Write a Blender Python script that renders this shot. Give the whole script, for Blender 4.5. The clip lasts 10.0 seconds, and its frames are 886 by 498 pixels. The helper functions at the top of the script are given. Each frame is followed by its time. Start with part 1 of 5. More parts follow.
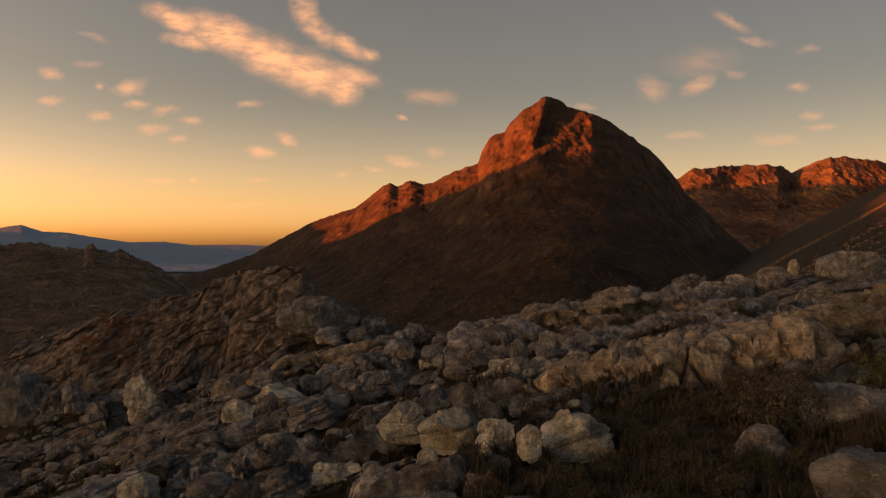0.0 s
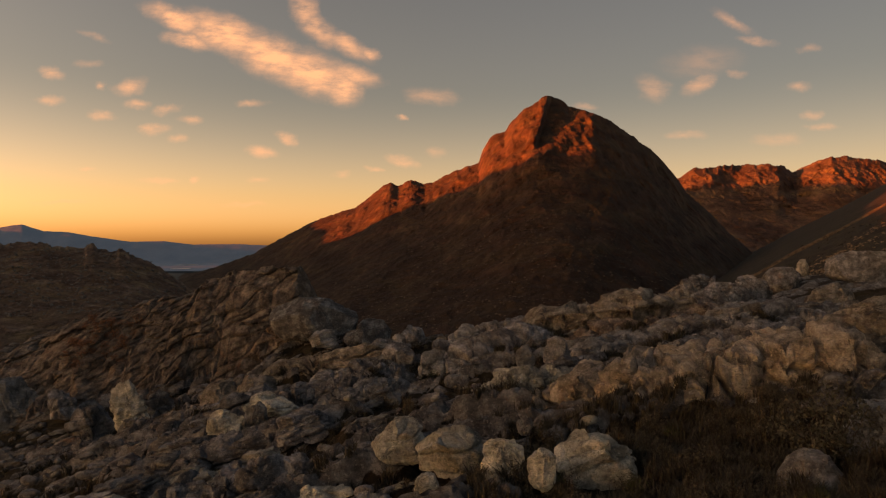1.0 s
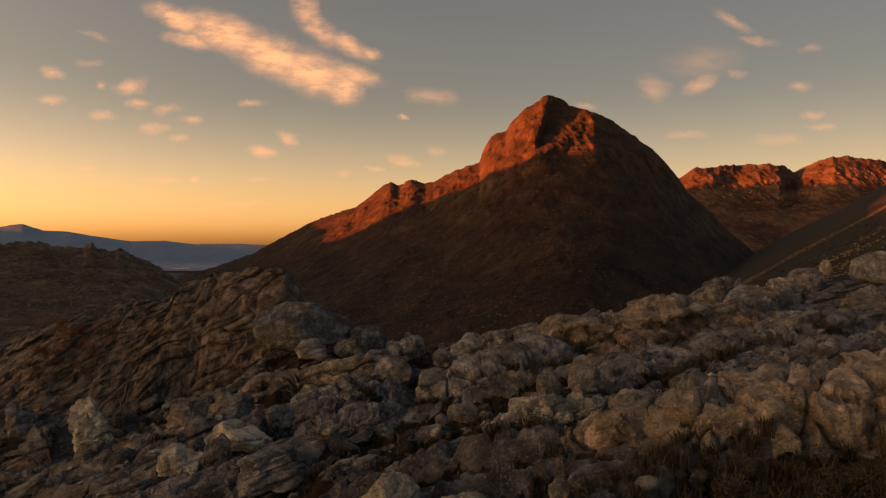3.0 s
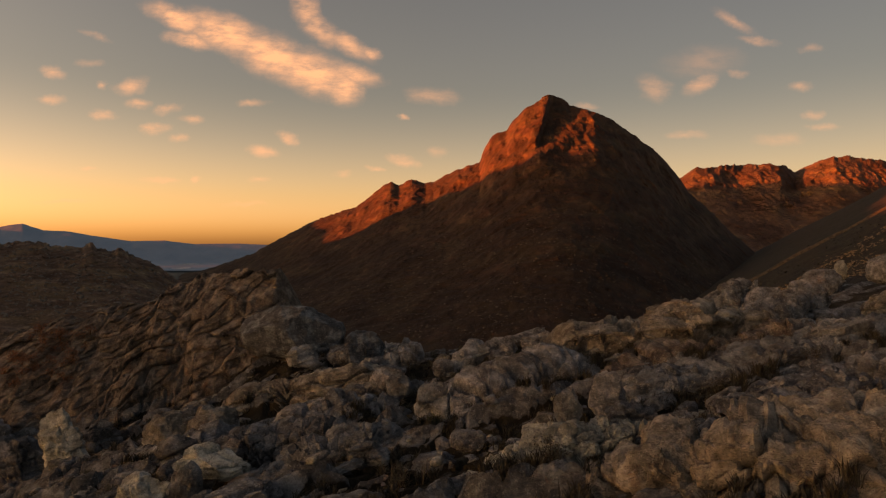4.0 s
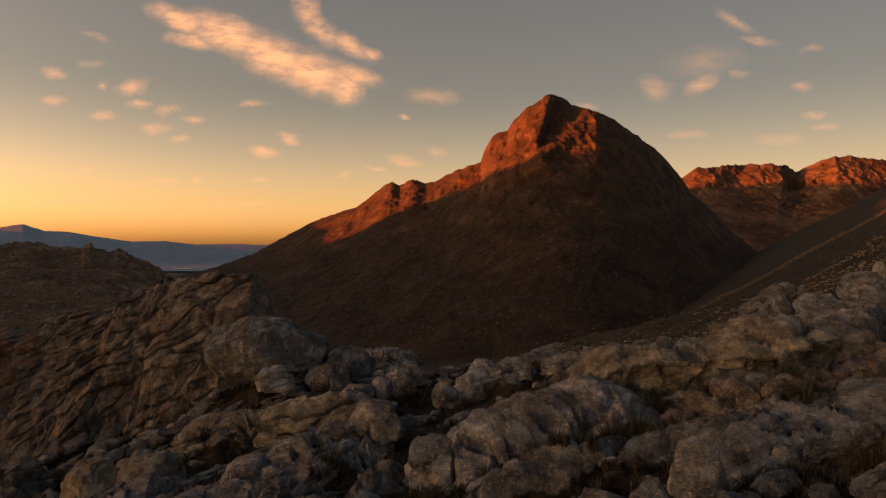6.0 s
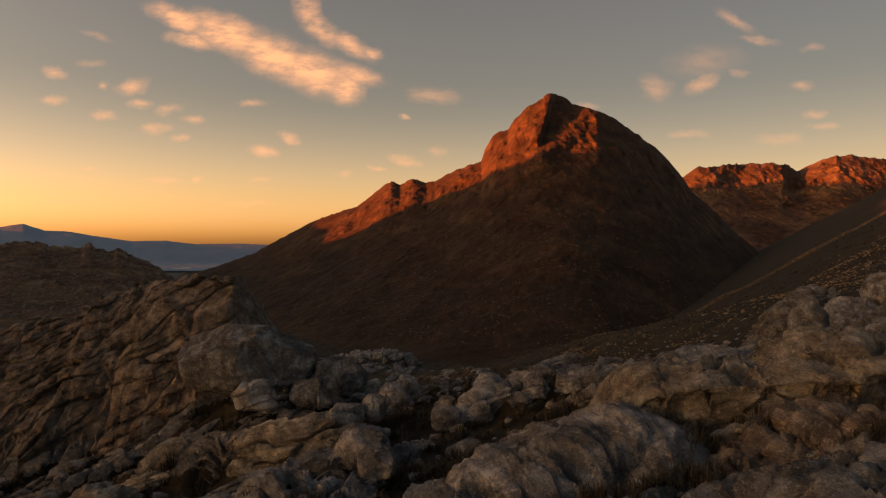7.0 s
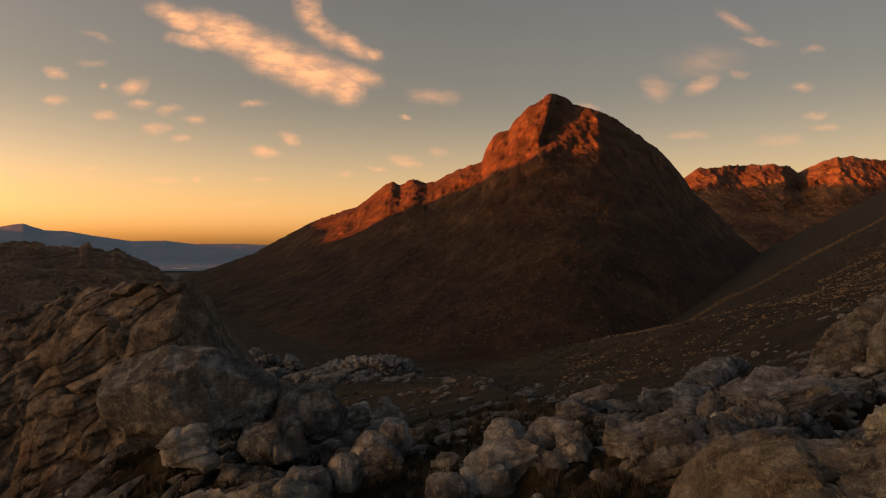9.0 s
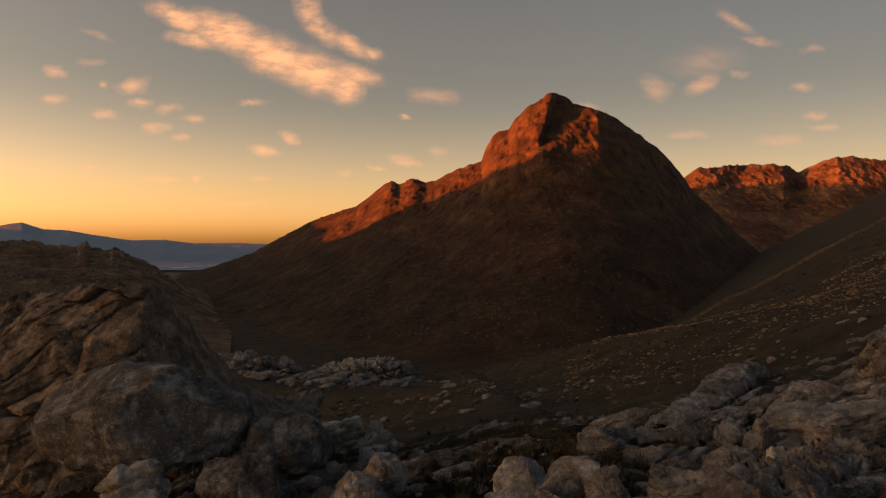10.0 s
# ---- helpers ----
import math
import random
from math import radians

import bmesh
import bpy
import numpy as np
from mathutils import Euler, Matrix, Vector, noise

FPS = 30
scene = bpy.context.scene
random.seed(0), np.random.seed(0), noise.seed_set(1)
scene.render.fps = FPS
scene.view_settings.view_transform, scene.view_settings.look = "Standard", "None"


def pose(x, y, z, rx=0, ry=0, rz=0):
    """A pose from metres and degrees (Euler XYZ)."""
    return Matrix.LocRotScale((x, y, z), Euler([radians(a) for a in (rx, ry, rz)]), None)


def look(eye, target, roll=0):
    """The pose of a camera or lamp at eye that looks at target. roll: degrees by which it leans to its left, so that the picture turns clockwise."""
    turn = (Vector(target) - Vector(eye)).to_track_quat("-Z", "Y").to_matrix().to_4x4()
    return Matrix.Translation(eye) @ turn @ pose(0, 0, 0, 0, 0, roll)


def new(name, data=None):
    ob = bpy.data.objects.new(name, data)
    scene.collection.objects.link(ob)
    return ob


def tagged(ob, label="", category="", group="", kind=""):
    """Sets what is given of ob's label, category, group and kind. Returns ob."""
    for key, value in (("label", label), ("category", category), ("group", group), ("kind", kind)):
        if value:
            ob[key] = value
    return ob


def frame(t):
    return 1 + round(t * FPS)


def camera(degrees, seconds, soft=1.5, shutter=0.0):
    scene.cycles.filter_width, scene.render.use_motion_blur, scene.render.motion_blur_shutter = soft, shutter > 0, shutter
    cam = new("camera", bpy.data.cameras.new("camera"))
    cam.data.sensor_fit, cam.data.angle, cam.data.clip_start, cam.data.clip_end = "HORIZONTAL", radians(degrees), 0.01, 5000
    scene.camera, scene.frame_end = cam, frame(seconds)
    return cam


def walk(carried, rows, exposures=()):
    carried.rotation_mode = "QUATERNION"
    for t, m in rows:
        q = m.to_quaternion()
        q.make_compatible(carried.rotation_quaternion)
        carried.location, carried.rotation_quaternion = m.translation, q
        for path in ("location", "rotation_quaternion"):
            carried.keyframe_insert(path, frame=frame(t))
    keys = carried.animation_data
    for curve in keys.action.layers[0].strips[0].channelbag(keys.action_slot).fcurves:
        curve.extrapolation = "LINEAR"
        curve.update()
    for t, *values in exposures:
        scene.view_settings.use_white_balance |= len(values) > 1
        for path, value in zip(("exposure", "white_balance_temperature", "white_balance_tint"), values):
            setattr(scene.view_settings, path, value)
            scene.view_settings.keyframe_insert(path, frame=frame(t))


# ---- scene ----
cam = camera(72.0, 10.0, soft=1.2)
METRES, EYE, TILT, LEAN, TURN = 30.0, 4.0, 0.0, 0.0, 0.0
ROWS = [
    (0.0, 0.0000, 0.0000, 0.0000, 0.00, 0.00, 0.00),
    (0.5, -0.0001, 0.0314, -0.0001, 0.03, -0.03, 0.00),
    (1.0, -0.0005, 0.0631, 0.0001, 0.05, -0.04, -0.01),
    (1.5, -0.0011, 0.1002, -0.0001, 0.06, -0.03, -0.03),
    (2.0, -0.0021, 0.1361, -0.0001, 0.07, -0.03, -0.04),
    (2.5, -0.0027, 0.1777, -0.0003, 0.08, -0.05, -0.04),
    (4.0, -0.0047, 0.3128, 0.0000, 0.13, -0.07, -0.07),
    (4.5, -0.0055, 0.3658, 0.0003, 0.14, -0.08, -0.06),
    (5.0, -0.0058, 0.4160, 0.0001, 0.15, -0.04, -0.06),
    (5.5, -0.0058, 0.4725, 0.0001, 0.18, -0.03, -0.05),
    (7.0, -0.0066, 0.6420, 0.0010, 0.25, -0.09, -0.01),
    (7.5, -0.0069, 0.7030, 0.0004, 0.27, -0.04, -0.01),
    (8.0, -0.0068, 0.7600, 0.0003, 0.28, -0.01, -0.04),
    (8.5, -0.0068, 0.8220, 0.0006, 0.29, -0.03, -0.10),
    (9.0, -0.0075, 0.8797, 0.0005, 0.27, -0.03, -0.14),
    (9.5, -0.0086, 0.9426, 0.0010, 0.25, -0.05, -0.20),
    (10.0, -0.0089, 0.9998, 0.0015, 0.23, -0.08, -0.20),
]
walk(cam, [(t, pose(0, 0, EYE, TILT, LEAN, TURN) @ pose(METRES * x, METRES * y, METRES * z, 90 + pitch, roll, yaw)) for t, x, y, z, yaw, pitch, roll in ROWS],
     exposures=[(0.0, 0.0, 9400, 36), (10.0, 0.0, 9400, 36)])

# ---- world, sun ----
SUN_AZ, SUN_EL = 110.0, 4.0          # degrees to the left of straight ahead (+y), and above the horizon
F = 1079.0                           # reference focal length for directions


SKY = (600, 1.0, 3.0, 1.0)            # altitude, air, dust, ozone
SKY_STRENGTH = 0.2


def build_world():
    world = bpy.data.worlds.new("sky")
    scene.world = world
    world.use_nodes = True
    nt = world.node_tree
    nt.nodes.clear()
    N, L = nt.nodes.new, nt.links.new

    def math_node(op, a_, b_=None, c_=None, clamp=False):
        n = N("ShaderNodeMath")
        n.operation, n.use_clamp = op, clamp
        for sock, v in zip(n.inputs, (a_, b_, c_)):
            if v is None:
                continue
            if isinstance(v, (int, float)):
                sock.default_value = v
            else:
                L(v, sock)
        return n.outputs[0]

    out, bg = N("ShaderNodeOutputWorld"), N("ShaderNodeBackground")
    L(bg.outputs[0], out.inputs[0])
    sky = N("ShaderNodeTexSky")
    sky.sky_type = "NISHITA"
    sky.sun_disc = False
    sky.sun_elevation = radians(SUN_EL)
    sky.sun_rotation = radians(-SUN_AZ)
    sky.altitude, sky.air_density, sky.dust_density, sky.ozone_density = SKY
    bg.inputs[1].default_value = SKY_STRENGTH

    # bearing and height of a direction, as on a flat map of the sky ahead
    tc = N("ShaderNodeTexCoord")
    sep = N("ShaderNodeSeparateXYZ")
    L(tc.outputs["Generated"], sep.inputs[0])
    ahead = math_node("MAXIMUM", sep.outputs[1], 0.05)
    com = N("ShaderNodeCombineXYZ")
    L(math_node("DIVIDE", sep.outputs[0], ahead), com.inputs[0])
    L(math_node("DIVIDE", sep.outputs[2], ahead), com.inputs[1])
    wisp = N("ShaderNodeTexNoise")
    wisp.inputs["Scale"].default_value, wisp.inputs["Detail"].default_value, wisp.inputs["Roughness"].default_value = 22.0, 6.0, 0.62
    L(com.outputs[0], wisp.inputs["Vector"])
    off = N("ShaderNodeVectorMath")
    off.operation = "MULTIPLY_ADD"
    L(wisp.outputs["Color"], off.inputs[0])
    off.inputs[1].default_value, off.inputs[2].default_value = (0.05, 0.022, 0), (-0.025, -0.011, 0)
    moved = N("ShaderNodeVectorMath")
    moved.operation = "ADD"
    L(com.outputs[0], moved.inputs[0])
    L(off.outputs[0], moved.inputs[1])
    total = None
    for px, py, length, width, tilt, dens in CLOUDS:
        mp = N("ShaderNodeMapping")
        mp.vector_type = "TEXTURE"
        mp.inputs["Location"].default_value = ((px - 784) / F, (441 - py) / F, 0)
        mp.inputs["Rotation"].default_value = (0, 0, radians(-tilt))
        mp.inputs["Scale"].default_value = (length * 1.25 / F, width * 1.5 / F, 1)
        L(moved.outputs[0], mp.inputs[0])
        ln = N("ShaderNodeVectorMath")
        ln.operation = "LENGTH"
        L(mp.outputs[0], ln.inputs[0])
        mr = N("ShaderNodeMapRange")
        mr.interpolation_type = "SMOOTHSTEP"
        L(ln.outputs["Value"], mr.inputs["Value"])
        for k, v in (("From Min", 1.0), ("From Max", -0.1), ("To Min", 0.0), ("To Max", dens * 0.95)):
            mr.inputs[k].default_value = v
        total = mr.outputs["Result"] if total is None else math_node("MAXIMUM", total, mr.outputs["Result"])
    fine = N("ShaderNodeTexNoise")
    fine.inputs["Scale"].default_value, fine.inputs["Detail"].default_value, fine.inputs["Roughness"].default_value = 34.0, 8.0, 0.65
    strm = N("ShaderNodeMapping")
    strm.inputs["Rotation"].default_value, strm.inputs["Scale"].default_value = (0, 0, radians(18)), (0.6, 1.7, 1)
    L(com.outputs[0], strm.inputs[0])
    L(strm.outputs[0], fine.inputs["Vector"])
    grain = math_node("MULTIPLY_ADD", fine.outputs["Fac"], 2.5, -0.5, clamp=True)
    mask = math_node("MULTIPLY", total, grain)
    front = math_node("GREATER_THAN", sep.outputs[1], 0.06)
    mask = math_node("MULTIPLY", mask, front, clamp=True)
    # clouds catch the low sun: they are brighter and redder than the sky behind
    tint = N("ShaderNodeMix")
    tint.data_type, tint.blend_type = "RGBA", "MIX"
    L(mask, tint.inputs[0])
    # the thick air low over the plain glows warm
    low = N("ShaderNodeMapRange")
    low.interpolation_type = "SMOOTHSTEP"
    L(sep.outputs[2], low.inputs["Value"])
    for k, v in (("From Min", 0.26), ("From Max", -0.02), ("To Min", 0.0), ("To Max", 1.0)):
        low.inputs[k].default_value = v
    glow = N("ShaderNodeMix")
    glow.data_type, glow.blend_type = "RGBA", "MULTIPLY"
    L(low.outputs["Result"], glow.inputs[0])
    L(sky.outputs[0], glow.inputs[6])
    glow.inputs[7].default_value = (2.65, 2.08, 1.85, 1)
    haze = N("ShaderNodeMapRange")
    haze.interpolation_type = "SMOOTHSTEP"
    L(sep.outputs[2], haze.inputs["Value"])
    for k, v in (("From Min", 0.09), ("From Max", -0.01), ("To Min", 0.0), ("To Max", 1.0)):
        haze.inputs[k].default_value = v
    pale = N("ShaderNodeMix")
    pale.data_type, pale.blend_type = "RGBA", "MULTIPLY"
    L(haze.outputs["Result"], pale.inputs[0])
    L(glow.outputs[2], pale.inputs[6])
    pale.inputs[7].default_value = (1.06, 1.22, 1.85, 1)
    # warmer and lighter towards the sunset, greyer away from it
    side = N("ShaderNodeMapRange")
    L(sep.outputs[0], side.inputs["Value"])
    side.inputs["From Min"].default_value, side.inputs["From Max"].default_value = -0.65, 0.65
    cross = N("ShaderNodeValToRGB")
    cross.color_ramp.elements[0].color, cross.color_ramp.elements[1].color = (1.27, 1.18, 1.06, 1), (0.66, 0.655, 0.635, 1)
    L(side.outputs["Result"], cross.inputs[0])
    even = N("ShaderNodeMix")
    even.data_type, even.blend_type = "RGBA", "MULTIPLY"
    even.inputs[0].default_value = 1.0
    L(pale.outputs[2], even.inputs[6])
    L(cross.outputs[0], even.inputs[7])
    L(even.outputs[2], tint.inputs[6])
    tint.inputs[7].default_value = CLOUD_COLOUR
    L(tint.outputs[2], bg.inputs[0])


BIG_CLOUDS = [(314, 36, 66, 18, 20, 1.3), (397, 62, 88, 29, 20, 1.4), (332, 74, 50, 13, 12, 1.2), (477, 101, 92, 34, 24, 1.4), (554, 132, 80, 34, 20, 1.4), (602, 156, 42, 29, 35, 1.3), (627, 136, 52, 16, 12, 1.0),
              (538, 20, 36, 26, 62, 0.95), (562, 52, 44, 22, 42, 0.9), (612, 80, 60, 16, 30, 0.85), (654, 98, 22, 10, 20, 0.9)]
WEST_CLOUDS = [(92, 132, 24, 11, 15, 0.8), (85, 178, 27, 8, 0, 0.8), (228, 155, 32, 14, -12, 0.9), (177, 154, 14, 8, 0, 0.8), (240, 185, 27, 8, 0, 0.9),
               (180, 207, 28, 9, 0, 0.9), (268, 229, 27, 9, 0, 0.9), (292, 194, 27, 9, -8, 0.8), (338, 214, 26, 8, 0, 0.7), (440, 185, 30, 6, 0, 0.5),
               (460, 269, 30, 10, 8, 0.9), (508, 246, 20, 10, 22, 0.9), (165, 65, 30, 7, 20, 0.4), (155, 113, 22, 7, 0, 0.3), (345, 322, 10, 6, 0, 0.7)]
MID_CLOUDS = [(712, 285, 32, 9, 15, 0.8), (764, 172, 50, 14, 4, 0.5), (707, 207, 12, 5, 8, 0.7), (662, 299, 17, 4, 0, 0.6), (770, 270, 22, 8, 5, 0.4), (275, 320, 42, 6, 0, 0.6),
              (457, 320, 22, 5, 0, 0.5), (602, 310, 18, 6, 0, 0.4), (152, 300, 20, 4, 0, 0.5), (312, 246, 18, 7, 0, 0.5), (110, 360, 60, 5, 0, 0.5), (435, 365, 45, 5, 0, 0.5)]
EAST_CLOUDS = [(1240, 112, 75, 26, -5, 0.28), (1152, 158, 32, 20, 10, 0.6), (1236, 150, 36, 15, -30, 0.7), (1295, 38, 42, 10, 32, 0.6), (1335, 74, 35, 7, 8, 0.6), (1435, 87, 24, 8, 0, 0.4),
               (1410, 156, 30, 9, 0, 0.6), (1437, 204, 20, 7, 0, 0.6), (1455, 225, 38, 6, 0, 0.6), (1212, 241, 42, 8, 0, 0.5), (1375, 248, 48, 10, 0, 0.45), (1035, 190, 32, 6, 0, 0.5), (1305, 132, 20, 7, 0, 0.5)]
CLOUDS = BIG_CLOUDS + [(*c[:5], c[5] * 0.85) for c in WEST_CLOUDS + MID_CLOUDS] + [(*c[:5], c[5] * 0.7) for c in EAST_CLOUDS]
CLOUD_COLOUR = (5.2, 3.15, 1.82, 1)
build_world()
sun = new("sun", bpy.data.lights.new("sun", "SUN"))
sun.data.energy, sun.data.angle, sun.data.color = 14.0, radians(0.5), (1.0, 0.21, 0.04)
a, e = radians(SUN_AZ), radians(SUN_EL)
TO_SUN = Vector((-math.sin(a) * math.cos(e), math.cos(a) * math.cos(e), math.sin(e)))
sun.matrix_world = look(TO_SUN * 50, (0, 0, 0))


# ---- noise ----
def hash3(i, j, k, seed):
    h = (i.astype(np.uint32) * np.uint32(374761393) + j.astype(np.uint32) * np.uint32(668265263)
         + k.astype(np.uint32) * np.uint32(2147483647) + np.uint32(seed * 974711 + 77))
    h = (h ^ (h >> np.uint32(13))) * np.uint32(1274126177)
    h = (h ^ (h >> np.uint32(16))) * np.uint32(2246822519)
    return (h ^ (h >> np.uint32(15))).astype(np.float64) / 4294967296.0


def vnoise(x, y, z=None, seed=0):
    """Smooth value noise, -1 to 1."""
    z = np.zeros_like(x) if z is None else z
    i, j, k = (np.floor(v).astype(np.int64) for v in (x, y, z))
    fx, fy, fz = x - i, y - j, z - k
    fx, fy, fz = (v * v * v * (v * (v * 6 - 15) + 10) for v in (fx, fy, fz))
    r = 0
    for a_ in (0, 1):
        for b_ in (0, 1):
            for c_ in (0, 1):
                w = (fx if a_ else 1 - fx) * (fy if b_ else 1 - fy) * (fz if c_ else 1 - fz)
                r = r + w * hash3(i + a_, j + b_, k + c_, seed)
    return r * 2 - 1


def fbm(x, y, z=None, octaves=4, seed=0, gain=0.5):
    r, a_, f_ = 0, 1.0, 1.0
    for o in range(octaves):
        r = r + a_ * vnoise(x * f_, y * f_, None if z is None else z * f_, seed + o)
        a_, f_ = a_ * gain, f_ * 2.03
    return r


def ridged(x, y, z=None, octaves=4, seed=0, gain=0.5):
    r, a_, f_ = 0, 1.0, 1.0
    for o in range(octaves):
        r = r + a_ * (1 - 2 * np.sqrt(vnoise(x * f_, y * f_, None if z is None else z * f_, seed + o) ** 2 + 0.012))
        a_, f_ = a_ * gain, f_ * 2.07
    return r


def cells(x, y, seed=0):
    """Nearest and second nearest distances to scattered cell points, the cell's random number, and the way from its point."""
    i, j = np.floor(x).astype(np.int64), np.floor(y).astype(np.int64)
    d1, d2, ident = np.full(x.shape, 9.0), np.full(x.shape, 9.0), np.zeros(x.shape)
    ox, oy = np.zeros(x.shape), np.zeros(x.shape)
    zero = np.zeros_like(i)
    for a_ in (-1, 0, 1):
        for b_ in (-1, 0, 1):
            px, py = i + a_ + hash3(i + a_, j + b_, zero, seed), j + b_ + hash3(i + a_, j + b_, zero + 1, seed)
            d = np.hypot(x - px, y - py)
            near = d < d1
            d2 = np.where(near, d1, np.minimum(d2, d))
            ident = np.where(near, hash3(i + a_, j + b_, zero + 2, seed), ident)
            ox, oy = np.where(near, x - px, ox), np.where(near, y - py, oy)
            d1 = np.where(near, d, d1)
    return d1, d2, ident, ox, oy


def worley(x, y, seed=0):
    return cells(x, y, seed)[:3]


def slabs(x, y, seed, sharp, south=0.5):
    """Blocks with flat tilted tops and narrow joints, 0 to about 1, and the distance from the joints."""
    d1, d2, ident, ox, oy = cells(x, y, seed)
    tip = (ident * 7.31 % 1 - 0.4) * 1.3 * ox - 1.4 * south * (0.3 + ident * 3.17 % 1) * oy
    edge = np.clip((d2 - d1) * sharp, 0, 1) ** 0.8
    return edge * np.clip(0.2 + 0.7 * ident + tip, 0.1, 1.05), d2 - d1


def step(a_, b_, v):
    t = np.clip((v - a_) / (b_ - a_), 0, 1)
    return t * t * (3 - 2 * t)


# ---- materials ----
def material(name):
    m = bpy.data.materials.new(name)
    m.use_nodes = True
    nt = m.node_tree
    bsdf = nt.nodes["Principled BSDF"]
    bsdf.inputs["Roughness"].default_value = 0.9
    bsdf.inputs["Specular IOR Level"].default_value = 0.25
    return m, nt, bsdf, nt.links.new


def noise_node(nt, scale, detail=6, rough=0.6, vec=None, distort=0.0):
    n = nt.nodes.new("ShaderNodeTexNoise")
    n.inputs["Scale"].default_value, n.inputs["Detail"].default_value = scale, detail
    n.inputs["Roughness"].default_value, n.inputs["Distortion"].default_value = rough, distort
    if vec:
        nt.links.new(vec, n.inputs["Vector"])
    return n.outputs["Fac"]


def ramp_node(nt, fac, stops):
    r = nt.nodes.new("ShaderNodeValToRGB")
    els = r.color_ramp.elements
    while len(els) < len(stops):
        els.new(0.5)
    for el, (p, c) in zip(els, stops):
        el.position, el.color = p, (*c, 1) if isinstance(c, tuple) else (c, c, c, 1)
    nt.links.new(fac, r.inputs[0])
    return r.outputs[0]


def mix_node(nt, fac, a_, b_, mode="MIX"):
    m = nt.nodes.new("ShaderNodeMix")
    m.data_type, m.blend_type = "RGBA", mode
    for sock, v in ((m.inputs[0], fac), (m.inputs[6], a_), (m.inputs[7], b_)):
        if isinstance(v, (int, float)):
            sock.default_value = v
        elif isinstance(v, tuple):
            sock.default_value = (*v, 1)
        else:
            nt.links.new(v, sock)
    return m.outputs[2]


def calc(nt, op, a_, b_=0.0, c_=0.0, clamp=False):
    n = nt.nodes.new("ShaderNodeMath")
    n.operation, n.use_clamp = op, clamp
    for sock, v in zip(n.inputs, (a_, b_, c_)):
        if isinstance(v, (int, float)):
            sock.default_value = v
        else:
            nt.links.new(v, sock)
    return n.outputs[0]


def bump_node(nt, height, strength, distance, bsdf):
    b = nt.nodes.new("ShaderNodeBump")
    b.inputs["Strength"].default_value, b.inputs["Distance"].default_value = strength, distance
    nt.links.new(height, b.inputs["Height"])
    nt.links.new(b.outputs[0], bsdf.inputs["Normal"])


def place(nt, scale=(1, 1, 1), turn=(0, 0, 0)):
    geo = nt.nodes.new("ShaderNodeNewGeometry")
    mp = nt.nodes.new("ShaderNodeMapping")
    mp.inputs["Scale"].default_value = scale
    mp.inputs["Rotation"].default_value = [radians(v) for v in turn]
    nt.links.new(geo.outputs["Position"], mp.inputs[0])
    return mp.outputs[0]


